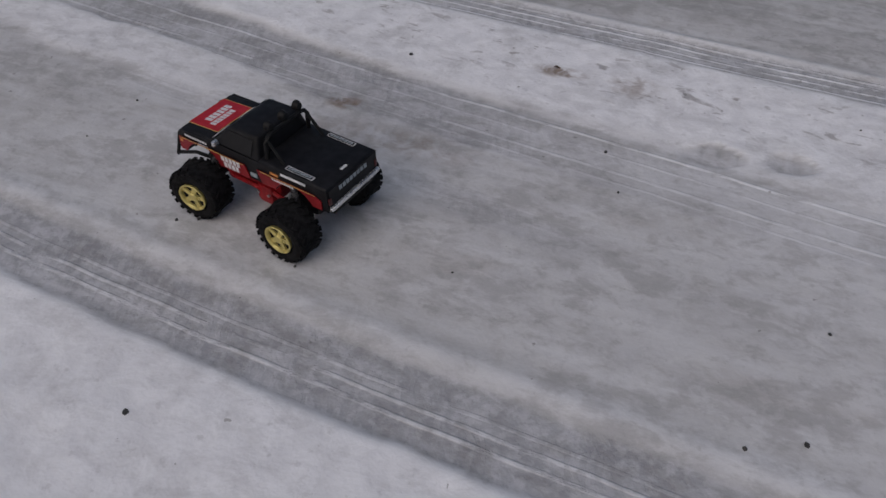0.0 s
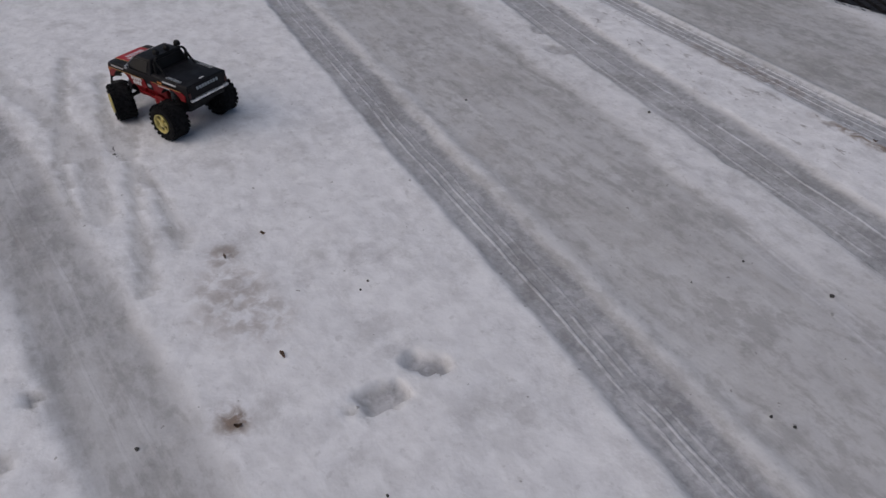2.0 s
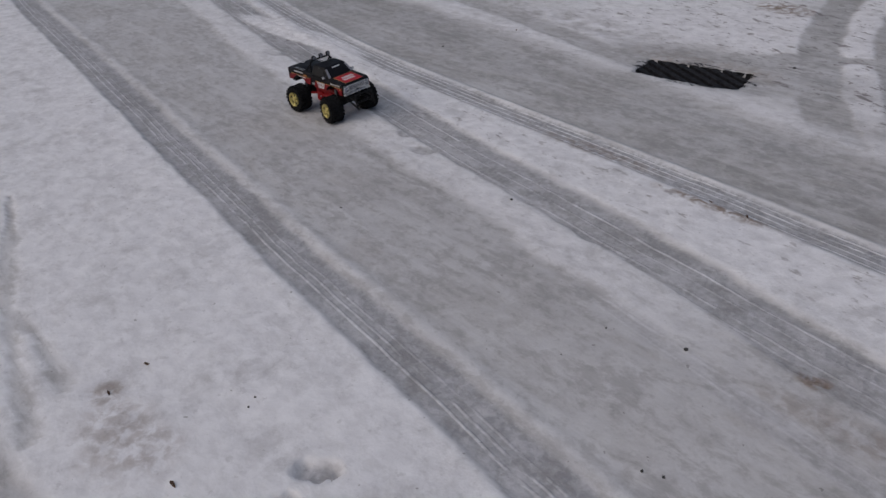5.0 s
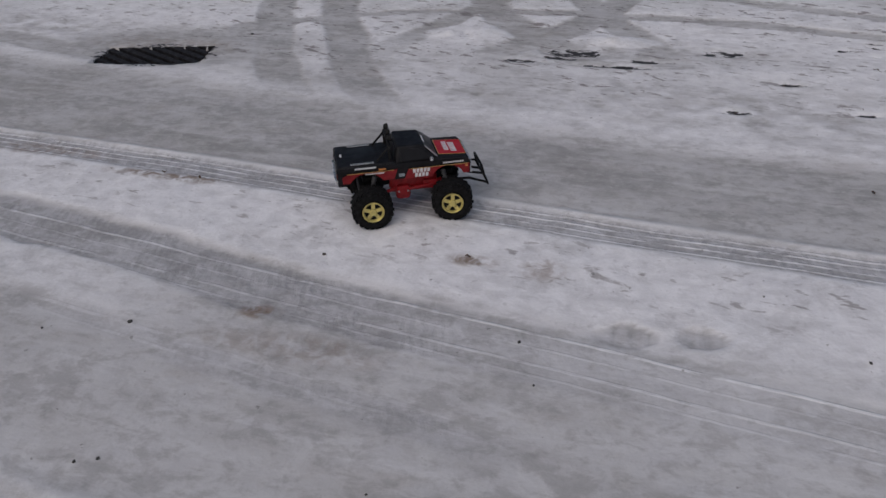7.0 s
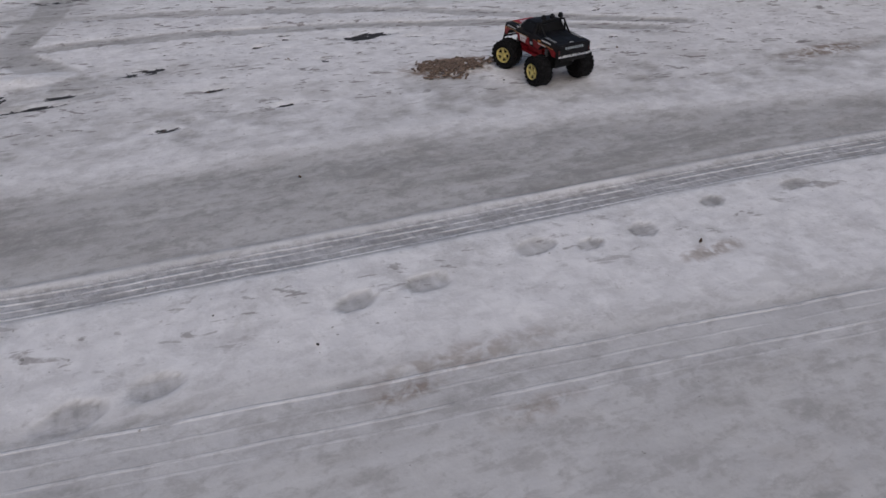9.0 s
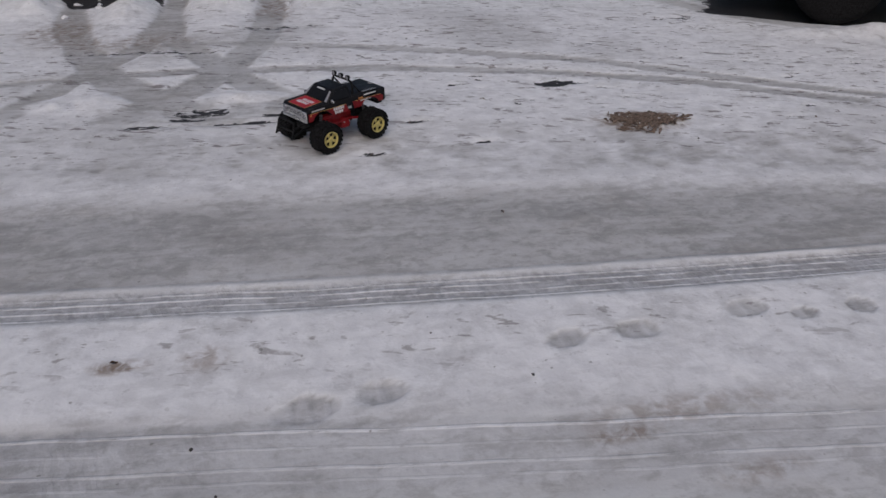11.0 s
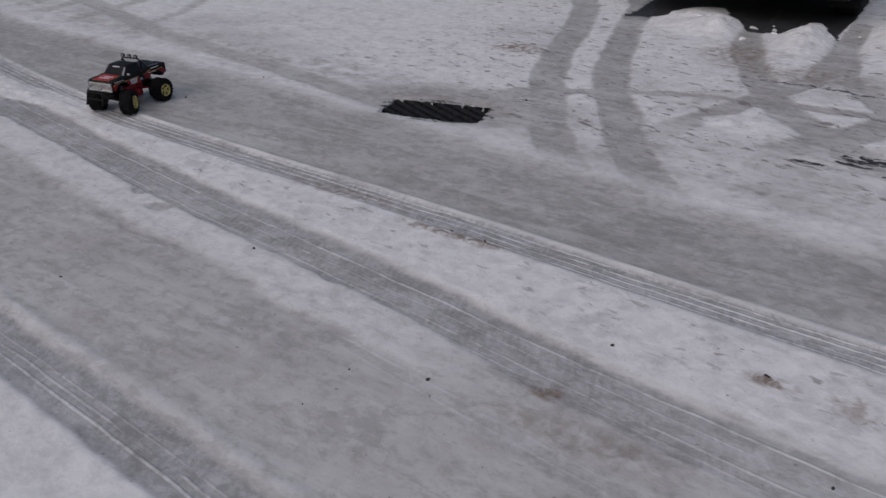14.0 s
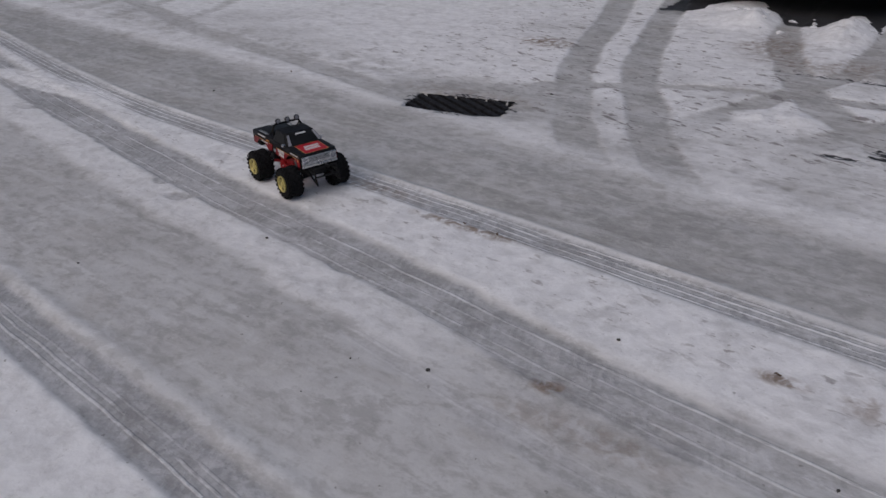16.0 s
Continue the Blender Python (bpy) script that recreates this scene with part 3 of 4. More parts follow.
        # grey slush in the prints; in deep pits the masks also paint inner shade
        ice = np.maximum(ice, (0.85 + 0.4 * small if pit else 0.58 + 0.26 * bars + 0.45 * small) * step(1.05, 0.85, d))
        tread = np.maximum(tread, (1.0 if pit else 0.5) * step(1.0, 0.8, d))
    chunk = np.round(2.5 * fbm(x, y, 5.0, 2, 71)) / 2.5
    for cx, cy, a, b, h in HEAPS:
        d = spot(x, y, cx, cy, a, b) + 0.16 * wob + 0.05 * small
        crown = np.clip(1.18 - d + 0.14 * chunk, 0, 1)
        rise = 0.22 + 0.78 * step(cy - 0.55 * b, cy + 0.35 * b, y) if h > 0.1 else 1.0
        z = z + rise * (h * (0.62 + 0.3 * wob) + 0.02 * small + 0.02 * chunk) * np.minimum(crown ** 1.1, 1.0)
        ice = ice * (1 - step(1.1, 0.85, d))
        dirt = dirt * (1 - 0.8 * step(1.1, 0.85, d))
        streak = streak * (1 - 0.55 * step(1.1, 0.85, d))
        wet_shade = wet_shade * (1 - step(1.1, 0.9, d))
    d = spot(x, y, 1.83, 3.87, 0.2, 0.11) + 0.2 * small
    z = z + 0.018 * np.clip(1.2 - d, 0, 1)
    # the shafts under the two drain grates, shallow, with deep shade painted in near-black
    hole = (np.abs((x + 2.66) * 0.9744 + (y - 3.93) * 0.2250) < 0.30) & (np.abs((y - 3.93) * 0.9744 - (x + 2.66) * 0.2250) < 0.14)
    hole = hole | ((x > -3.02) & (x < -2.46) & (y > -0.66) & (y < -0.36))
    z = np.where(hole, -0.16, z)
    wet_shade = np.where(hole, 1.5, wet_shade)
    return dict(z=z, ice=ice, wet_shade=wet_shade, dirt=dirt, across=across, tread=tread, streak=streak)


def spread(stops):
    """Grid lines with a spacing for each stretch."""
    out = [stops[0][0]]
    for (a, d), (b, _) in zip(stops, stops[1:]):
        n = max(1, round((b - a) / d))
        out += list(a + (b - a) * np.arange(1, n + 1) / n)
    return np.array(out)


def build_ground():
    gx = spread([(-900, 300), (-300, 100), (-100, 30), (-40, 6), (-16, 1), (-10, 0.06), (-4.9, 0.016), (3.0, 0.03), (7.5, 0.25), (14, 2), (40, 30), (100, 100), (300, 300), (900, 1)])
    gy = spread([(-900, 300), (-300, 100), (-100, 30), (-40, 6), (-12, 1), (-3, 0.15), (-1.1, 0.02), (0.5, 0.0115), (3.0, 0.015), (5.0, 0.022), (7.6, 0.06), (10, 0.5), (20, 4), (60, 30), (300, 300), (900, 1)])
    nx, ny = len(gx), len(gy)
    X, Y = np.meshgrid(gx, gy, indexing="ij")
    f = ground_fields(X, Y)
    co = np.stack([X, Y, f["z"]], -1).reshape(-1, 3).astype(np.float32)
    i = np.arange(nx * ny).reshape(nx, ny)
    quads = np.stack([i[:-1, :-1], i[1:, :-1], i[1:, 1:], i[:-1, 1:]], -1).reshape(-1, 4).astype(np.int32)
    me = bpy.data.meshes.new("ground")
    me.vertices.add(len(co))
    me.vertices.foreach_set("co", co.ravel())
    me.loops.add(quads.size)
    me.loops.foreach_set("vertex_index", quads.ravel())
    me.polygons.add(len(quads))
    me.polygons.foreach_set("loop_start", np.arange(0, quads.size, 4, dtype=np.int32))
    me.update(calc_edges=True)
    for key in ("ice", "wet_shade", "dirt", "across", "tread", "streak"):
        a = me.attributes.new(key, "FLOAT", "POINT")
        a.data.foreach_set("value", f[key].ravel().astype(np.float32))
    me.materials.append(SNOW)
    me.shade_smooth()
    return tagged(new("ground", me), "packed snow with grey icy wheel lanes, ruts and dirt", "ground", kind="structure")


build_ground()


# ---- the radio-controlled monster truck ----
WB, HALF, RAD, BIG = 0.131, 0.113, 0.067, 1.06  # half wheelbase, wheel centre from the middle, tyre radius, overall scale


def tyre_mesh():
    bm = bmesh.new()
    w = 0.034
    prof = [(-w * 0.86, 0.033), (-w * 1.02, 0.041), (-w * 1.06, 0.050), (-w * 0.97, 0.0590), (-w * 0.74, 0.0636), (-w * 0.35, 0.0652), (w * 0.35, 0.0652), (w * 0.74, 0.0636), (w * 0.97, 0.0590), (w * 1.06, 0.050), (w * 1.02, 0.041), (w * 0.86, 0.033)]
    lathe(bm, prof, 40)
    for k in range(20):  # chevron lugs
        for side in (-1, 1):
            a = 2 * math.pi * (k + (0.25 if side > 0 else -0.25)) / 20
            t = Matrix.Rotation(-a, 4, "Y") @ Matrix.Translation((0.0643, side * 0.016, 0)) @ Matrix.Rotation(side * 0.5, 4, "X") @ Matrix.Rotation(side * -0.10, 4, "Z")
            bmesh.ops.create_cube(bm, size=1.0, matrix=t @ Matrix.Diagonal((0.0046, 0.027, 0.0105, 1)))
            t2 = Matrix.Rotation(-a - side * 0.07, 4, "Y") @ Matrix.Translation((0.0592, side * 0.0318, 0)) @ Matrix.Rotation(side * -0.8, 4, "Z")
            bmesh.ops.create_cube(bm, size=1.0, matrix=t2 @ Matrix.Diagonal((0.0028, 0.011, 0.0105, 1)))
    return mesh_from("tyre", bm, RUBBER)


def rim_mesh():
    bm = bmesh.new()
    lathe(bm, [(0.004, 0.030), (0.028, 0.0325), (0.0365, 0.0355), (0.0388, 0.0345), (0.0375, 0.0315), (0.034, 0.0295), (0.018, 0.0275), (0.016, 0.012), (0.0345, 0.0115), (0.0375, 0.0085), (0.0375, 0.001)], 32)
    for k in range(5):
        a = 2 * math.pi * k / 5
        t = Matrix.Rotation(-a, 4, "Y") @ Matrix.Translation((0.0195, 0.0295, 0))
        bmesh.ops.create_cube(bm, size=1.0, matrix=t @ Matrix.Diagonal((0.020, 0.007, 0.0115, 1)))
    return mesh_from("rim", bm, GOLD)


def hollow_mesh():
    """A near-black bowl behind the spokes that paints in the shade of the rim's recess."""
    bm = bmesh.new()
    lathe(bm, [(0.016, 0.0284), (0.0245, 0.0286), (0.0245, 0.0278), (0.0205, 0.0262), (0.0205, 0.0125), (0.016, 0.0122)], 28)
    return mesh_from("hollow", bm, RIMDARK)


def outline_side(top, x0, x1, bottom, arch_r, arch_z, steps=9):
    """A side panel's outline, running round with the two wheel arches cut out of its lower edge."""
    pts = [(x0, bottom)]
    for cx in (-WB, WB):
        a0 = math.acos(min(1, max(-1, (bottom - arch_z) / arch_r)))
        for k in range(steps + 1):
            a = -a0 + 2 * a0 * k / steps
            p = (cx + arch_r * math.sin(a), arch_z + arch_r * math.cos(a))
            if x0 < p[0] < x1:
                pts.append(p)
    pts += [(x1, bottom)] + top
    return pts


def sticker(parent, pts, t, to, mat, label):
    part("sticker", plate(bmesh.new(), pts, t, to), mat, parent, label, smooth=False)


def rect(u0, u1, v0, v1):
    return [(u0, v0), (u1, v0), (u1, v1), (u0, v1)]


def letter_bars(parent, to, u0, u1, v0, v1, n, mat, label):
    """Lettering too small to read: a row of short bars."""
    bm = bmesh.new()
    w = (u1 - u0) / n
    for k in range(n):
        a = u0 + k * w
        plate(bm, [(a + 0.1 * w, v0), (a + 0.82 * w, v0), (a + 0.95 * w, v1), (a + 0.18 * w, v1)], 0.0006, to)
    tagged(part("lettering", bm, mat, parent, label, smooth=False), label, kind="stuff")


def build_truck():
    truck = empty("toy_truck", Matrix(), "black and red toy monster truck with gold rims on the snow", "toy truck")
    truck.scale = (BIG, BIG, BIG)
    BW = 0.090  # half width of the body
    side = lambda s: (lambda u, v, w: Vector((u, s * (BW + w), v)))
    # lower body shell
    bm = bmesh.new()
    out = outline_side([(0.208, 0.186), (0.196, 0.203), (0.090, 0.207), (-0.218, 0.207)], -0.218, 0.206, 0.146, 0.058, 0.122)
    plate(bm, out, 2 * BW - 0.004, lambda u, v, w: Vector((u, w - BW + 0.002, v)))
    body = part("body", bm, BLACK, truck, "black lower body shell", smooth=False)
    # red lower flanks with a pinstripe
    for s in (-1, 1):
        front = outline_side([(0.203, 0.180), (0.0, 0.180), (-0.012, 0.148)], 0.0, 0.203, 0.146, 0.058, 0.122)
        front = [p for p in front if p[0] > -0.02]
        part("flank", plate(bmesh.new(), front, 0.0025, side(s)), RED, body, "red front flank", smooth=False)
        rear = outline_side([(-0.035, 0.183), (-0.185, 0.183), (-0.205, 0.172)], -0.205, -0.045, 0.150, 0.058, 0.122)
        rear = [p for p in rear if p[0] < -0.03]
        part("flank", plate(bmesh.new(), rear, 0.0025, side(s)), RED, body, "red rear flank", smooth=False)
        up = (lambda s: (lambda u, v, w: Vector((u, s * (BW + 0.0028 + w), v))))(s)
        sticker(body, rect(0.002, 0.198, 0.1795, 0.1815), 0.0006, up, GOLDLINE, "gold pinstripe")
        sticker(body, rect(-0.19, -0.045, 0.1825, 0.1842), 0.0006, up, GOLDLINE, "gold pinstripe")
        letter_bars(body, up, 0.013, 0.072, 0.1655, 0.1785, 5, WHITE, "white lettering on the door")
        letter_bars(body, up, 0.019, 0.066, 0.150, 0.1635, 4, WHITE, "white lettering on the door")
        letter_bars(body, up, -0.135, -0.075, 0.1745, 0.1795, 9, WHITE, "small white lettering")
        black_side = (lambda s: (lambda u, v, w: Vector((u, s * (BW - 0.0018 + w), v))))(s)
        letter_bars(body, black_side, 0.115, 0.185, 0.186, 0.193, 9, WHITE, "white lettering on the fender")
        sticker(body, rect(-0.092, -0.070, 0.187, 0.193), 0.0022, black_side, AMBER, "amber sticker")
        sticker(body, rect(-0.030, -0.012, 0.155, 0.165), 0.0022, black_side, GREYST, "grey sticker")
        sticker(body, rect(-0.165, -0.100, 0.198, 0.204), 0.0022, black_side, WHITE, "pale sticker on the bed side")
        sticker(body, rect(0.189, 0.197, 0.170, 0.176), 0.0045, side(s), AMBER, "amber side marker")
    # hood
    bm = hull(bmesh.new(), [(0.085, -BW, 0.196), (0.207, -BW + 0.003, 0.186), (0.207, BW - 0.003, 0.186), (0.085, BW, 0.196)],
              [(0.085, -BW + 0.006, 0.213), (0.200, -BW + 0.010, 0.203), (0.200, BW - 0.010, 0.203), (0.085, BW - 0.006, 0.213)])
    hood = part("hood", soften(bm, 0.004), BLACK, truck, "black hood")
    on_hood = lambda u, v, w: Vector((u, v, 0.2138 - (u - 0.085) * 0.0870 + w))
    sticker(hood, rect(0.106, 0.199, -0.058, 0.058), 0.001, on_hood, GOLDLINE, "gold sticker border")
    sticker(hood, rect(0.108, 0.198, -0.056, 0.056), 0.0014, on_hood, HOODRED, "red hood sticker")
    script = lambda u, v, w: on_hood(v, u, w + 0.0014)
    letter_bars(hood, script, -0.040, 0.034, 0.152, 0.172, 6, WHITE, "white slanted lettering on the hood")
    letter_bars(hood, script, -0.030, 0.042, 0.131, 0.147, 7, WHITE, "white slanted lettering on the hood")
    # cab
    lo = [(-0.040, -BW + 0.003, 0.204), (0.100, -BW + 0.003, 0.207), (0.100, BW - 0.003, 0.207), (-0.040, BW - 0.003, 0.204)]
    hi = [(-0.030, -0.068, 0.268), (0.052, -0.066, 0.266), (0.052, 0.066, 0.266), (-0.030, 0.068, 0.268)]
    cab = part("cab", soften(hull(bmesh.new(), lo, hi), 0.007, 3), BLACK, truck, "black cab with smoked windows")
    fr = lambda a, b, c, d: (lambda u, v, w: a.lerp(b, u).lerp(d.lerp(c, u), v) + w * (b - a).cross(d - a).normalized())
    V = Vector
    ws = fr(V((0.1005, -0.078, 0.211)), V((0.1005, 0.078, 0.211)), V((0.056, 0.060, 0.261)), V((0.056, -0.060, 0.261)))
    part("windshield", plate(bmesh.new(), rect(0.04, 0.96, 0.04, 0.96), 0.0016, ws), TINTED, cab, "smoked windshield", smooth=False)
    part("sticker", plate(bmesh.new(), rect(0.3, 0.7, 0.84, 0.95), 0.003, ws), WHITE, cab, "white strip on the windshield", smooth=False)
    for s in (-1, 1):
        a, b, c, d = V((-0.026, s * 0.0868, 0.212)), V((0.088, s * 0.0868, 0.212)), V((0.048, s * 0.0705, 0.258)), V((-0.024, s * 0.0705, 0.258))
        if s > 0:
            a, b, c, d = b, a, d, c
        part("side_window", plate(bmesh.new(), rect(0.05, 0.95, 0.05, 0.95), 0.0016, fr(a, b, c, d)), TINTED, cab, "smoked side window", smooth=False)
        # a thin pale plate paints the reflected light at the windshield's edge
        q = fr(V((0.0985, s * 0.081, 0.214)), V((0.0985, s * 0.066, 0.214)), V((0.060, s * 0.057, 0.257)), V((0.060, s * 0.066, 0.257)))
        if s > 0:
            q = fr(V((0.0985, s * 0.066, 0.214)), V((0.0985, s * 0.081, 0.214)), V((0.060, s * 0.066, 0.257)), V((0.060, s * 0.057, 0.257)))
        part("window_glare", plate(bmesh.new(), rect(0, 1, 0, 1), 0.0022, q), CLEAR, cab, "pale glare painted along the windshield edge", smooth=False)
        mir = box(bmesh.new(), 0.072, 0.082, s * 0.095 - 0.008, s * 0.095 + 0.008, 0.209, 0.225, 0.003)
        part("mirror", mir, CHROME, cab, "small chrome door mirror")
    rw = fr(V((-0.0405, 0.076, 0.213)), V((-0.0405, -0.076, 0.213)), V((-0.033, -0.062, 0.258)), V((-0.033, 0.062, 0.258)))
    part("rear_window", plate(bmesh.new(), rect(0.05, 0.95, 0.05, 0.95), 0.0016, rw), TINTED, cab, "smoked rear window", smooth=False)
    # bed cover and tailgate
    bm = hull(bmesh.new(), [(-0.219, -BW + 0.001, 0.203), (-0.040, -BW + 0.001, 0.203), (-0.040, BW - 0.001, 0.203), (-0.219, BW - 0.001, 0.203)],
              [(-0.215, -BW + 0.006, 0.212), (-0.040, -BW + 0.006, 0.214), (-0.040, BW - 0.006, 0.214), (-0.215, BW - 0.006, 0.212)])
    bed = part("bed_cover", soften(bm, 0.003), BLACK, truck, "black flat bed cover")
    top = lambda u, v, w: Vector((u, v, 0.2128 + (u + 0.215) * 0.0114 + w))
    for s in (-1, 1):
        sticker(bed, rect(-0.175, -0.105, s * 0.072 - 0.006, s * 0.072 + 0.006), 0.0008, top, WHITE, "white framed sticker")
        sticker(bed, rect(-0.173, -0.107, s * 0.072 - 0.0042, s * 0.072 + 0.0052), 0.0012, top, PLASTIC, "dark sticker field")
        letter_bars(bed, lambda u, v, w: top(u, v, w + 0.0012), -0.170, -0.110, s * 0.072 - 0.0028, s * 0.072 + 0.0028, 8, GREYST, "grey lettering")
    sticker(bed, rect(-0.204, -0.198, -0.006, 0.014), 0.001, top, WHITE, "small white label")
    back = lambda u, v, w: Vector((-0.2182 - w, u, v))
    gate = part("tailgate", plate(bmesh.new(), rect(-0.082, 0.082, 0.158, 0.206), 0.002, back), BLACK, truck, "black tailgate", smooth=False)
    letter_bars(gate, lambda u, v, w: back(u, v, w + 0.002), -0.050, 0.050, 0.184, 0.198, 8, GREYST, "blue-grey lettering on the tailgate")
    for s in (-1, 1):
        part("tail_lamp", box(bmesh.new(), -0.222, -0.217, s * 0.081 - 0.004, s * 0.081 + 0.004, 0.164, 0.182, 0.001), TAILRED, gate, "red tail lamp")
    rb = box(bmesh.new(), -0.2285, -0.219, -0.086, 0.086, 0.150, 0.160, 0.003)
    part("rear_bumper", rb, CHROME, truck, "chrome rear bumper bar")
    part("rear_valance", box(bmesh.new(), -0.219, -0.19, -0.07, 0.07, 0.128, 0.149, 0.004), PLASTIC, truck, "black rear valance")
    # grille, headlamps, front bumper
    gr = part("grille", box(bmesh.new(), 0.2035, 0.2115, -0.084, 0.084, 0.152, 0.190, 0.003), CHROME, truck, "silver grille panel")
    for k in range(5):
        z = 0.166 + k * 0.0045
        part("grille_bar", box(bmesh.new(), 0.2105, 0.2128, -0.052, 0.052, z, z + 0.0016), STEEL, gr, smooth=False)
    for s in (-1, 1):
        for z in (0.164, 0.1775):
            part("headlamp", box(bmesh.new(), 0.2105, 0.2135, s * 0.068 - 0.011, s * 0.068 + 0.011, z - 0.0055, z + 0.0055, 0.0015), CLEAR, gr, "square clear headlamp")
    part("front_bumper", box(bmesh.new(), 0.206, 0.2155, -0.086, 0.086, 0.142, 0.1515, 0.003), CHROME, gr, "silver bumper strip")
    guard = bmesh.new()
    for s in (-1, 1):
        tube(guard, [(0.150, s * 0.045, 0.105), (0.212, s * 0.050, 0.104), (0.272, s * 0.056, 0.084)], 0.0046)
        tube(guard, [(0.276, s * 0.056, 0.078), (0.262, s * 0.056, 0.112), (0.254, s * 0.052, 0.146)], 0.0042)
        tube(guard, [(0.205, s * 0.050, 0.128), (0.258, s * 0.055, 0.118)], 0.0042)
    tube(guard, [(0.254, -0.052, 0.146), (0.254, 0.052, 0.146)], 0.0042)
    tube(guard, [(0.262, -0.056, 0.110), (0.262, 0.056, 0.110)], 0.0042)
    part("front_guard", guard, PLASTIC, truck, "black tubular front guard")
    # roll bar and three lamps
    bar = bmesh.new()
    tube(bar, [(-0.052, -0.070, 0.212), (-0.054, -0.069, 0.262), (-0.054, -0.060, 0.278), (-0.054, -0.048, 0.282), (-0.054, 0.048, 0.282), (-0.054, 0.060, 0.278), (-0.054, 0.069, 0.262), (-0.052, 0.070, 0.212)], 0.0052)
    for s in (-1, 1):
        tube(bar, [(-0.054, s * 0.064, 0.270), (-0.095, s * 0.066, 0.212)], 0.004)
    roll = part("roll_bar", bar, PLASTIC, truck, "black roll bar behind the cab")
    for y in (-0.045, 0.0, 0.045):
        lamp = bmesh.new()
        lathe(lamp, [(-0.010, 0.003), (-0.009, 0.008), (-0.002, 0.0112), (0.004, 0.0118), (0.0045, 0.010)], 16)
        m = pose(-0.052, y, 0.2985) @ Matrix.Rotation(-math.pi / 2, 4, "Z")
        lp = part("spot_lamp", lamp, PLASTIC, roll, "round black roof lamp", m=m)
        lens = bmesh.new()
        lathe(lens, [(0.0042, 0.0098), (0.0058, 0.007), (0.0064, 0.001)], 16)
        part("lens", lens, CLEAR, lp, "pale lamp lens")
    # squat upper body
    for ob in truck.children_recursive:
        if ob.matrix_basis.translation.length > 0:
            ob.location.z = 0.175 + (ob.location.z - 0.178) * 0.80
        elif ob.parent.name.startswith("spot_lamp"):
            continue
        else:
            for v in ob.data.vertices:
                if v.co.z > 0.178:
                    v.co.z = 0.178 + (v.co.z - 0.178) * 0.80
                v.co.z -= 0.003
                v.co.y *= 0.97
                v.co.x = v.co.x * (1.03 if v.co.x < 0 else 0.98) - 0.004
    # chassis, skid block, axles, shocks
    ch = bmesh.new()
    box(ch, -0.150, 0.150, -0.032, 0.032, 0.098, 0.135, 0.006)
    box(ch, 0.105, 0.165, -0.05, 0.05, 0.078, 0.118, 0.008)
    box(ch, -0.165, -0.100, -0.05, 0.05, 0.072, 0.120, 0.010)
    part("chassis", ch, PLASTIC, truck, "black chassis tub")
    sk = bmesh.new()
    box(sk, -0.062, 0.094, -0.052, 0.052, 0.078, 0.134, 0.009)
    box(sk, -0.045, 0.004, -0.066, 0.066, 0.056, 0.108, 0.012)
    box(sk, 0.046, 0.092, -0.062, 0.062, 0.084, 0.118, 0.008)
    for s in (-1, 1):
        tube(sk, [(0.0, s * 0.058, 0.092), (0.062, s * 0.064, 0.102), (0.108, s * 0.050, 0.112)], 0.006)
        tube(sk, [(-0.045, s * 0.058, 0.096), (-0.088, s * 0.062, 0.088)], 0.006)
    part("gearbox", sk, REDPL, truck, "red plastic gearbox and skid block")
    for s in (-1, 1):
        for x, z in ((-0.036, 0.088), (-0.006, 0.088), (0.070, 0.104)):
            bolt = bmesh.new()
            bmesh.ops.create_cone(bolt, cap_ends=True, segments=10, radius1=0.0036, radius2=0.0030, depth=0.004, matrix=Matrix.Translation((x, s * (0.067 if x < 0 else 0.063), z)) @ Matrix.Rotation(math.pi / 2, 4, "X"))
            part("bolt", bolt, ALLOY, truck, "steel bolt head")
    for s in (-1, 1):
        tri = plate(bmesh.new(), [(-0.047, 0.140), (-0.031, 0.140), (-0.039, 0.128)], 0.001, (lambda s: (lambda u, v, w: Vector((u, s * (0.057 + w), v))))(s))
        part("sticker", tri, AMBER, truck, "yellow triangle sticker", smooth=False)
        for x in (WB, -WB):
            part("axle", tube(bmesh.new(), [(x, 0, RAD + 0.006), (x, s * HALF, RAD)], 0.007), PLASTIC, truck)
            sh = bmesh.new()
            tube(sh, [(x * 0.86, s * 0.062, 0.150), (x * 0.98, s * 0.076, 0.075)], 0.0055)
            for k in range(7):
                u = k / 6
                c = Vector((x * 0.86, s * 0.062, 0.146)).lerp(Vector((x * 0.98, s * 0.076, 0.085)), u)
                bmesh.ops.create_cone(sh, cap_ends=True, segments=10, radius1=0.0085, radius2=0.0085, depth=0.003, matrix=Matrix.Translation(c))
            part("shock", sh, STEEL, truck, "coil spring shock")
    tm, rm, hm = tyre_mesh(), rim_mesh(), hollow_mesh()
    wheels = []
    for x in (WB, -WB):
        for s in (1, -1):
            w = new("wheel", tm)
            w.parent = truck
            tagged(w, "black knobbly balloon tyre")
            for nm, me, lb in (("rim", rm, "gold spoked rim"), ("rim_hollow", hm, "near-black disc painting the shade in the rim openings")):
                o = new(nm, me)
                o.parent = w
                if s < 0:
                    o.matrix_basis = Matrix.Rotation(math.pi, 4, "Z")
                tagged(o, lb)
            wheels.append((w, x, s))
    return truck, wheels


TRUCK, WHEELS = build_truck()


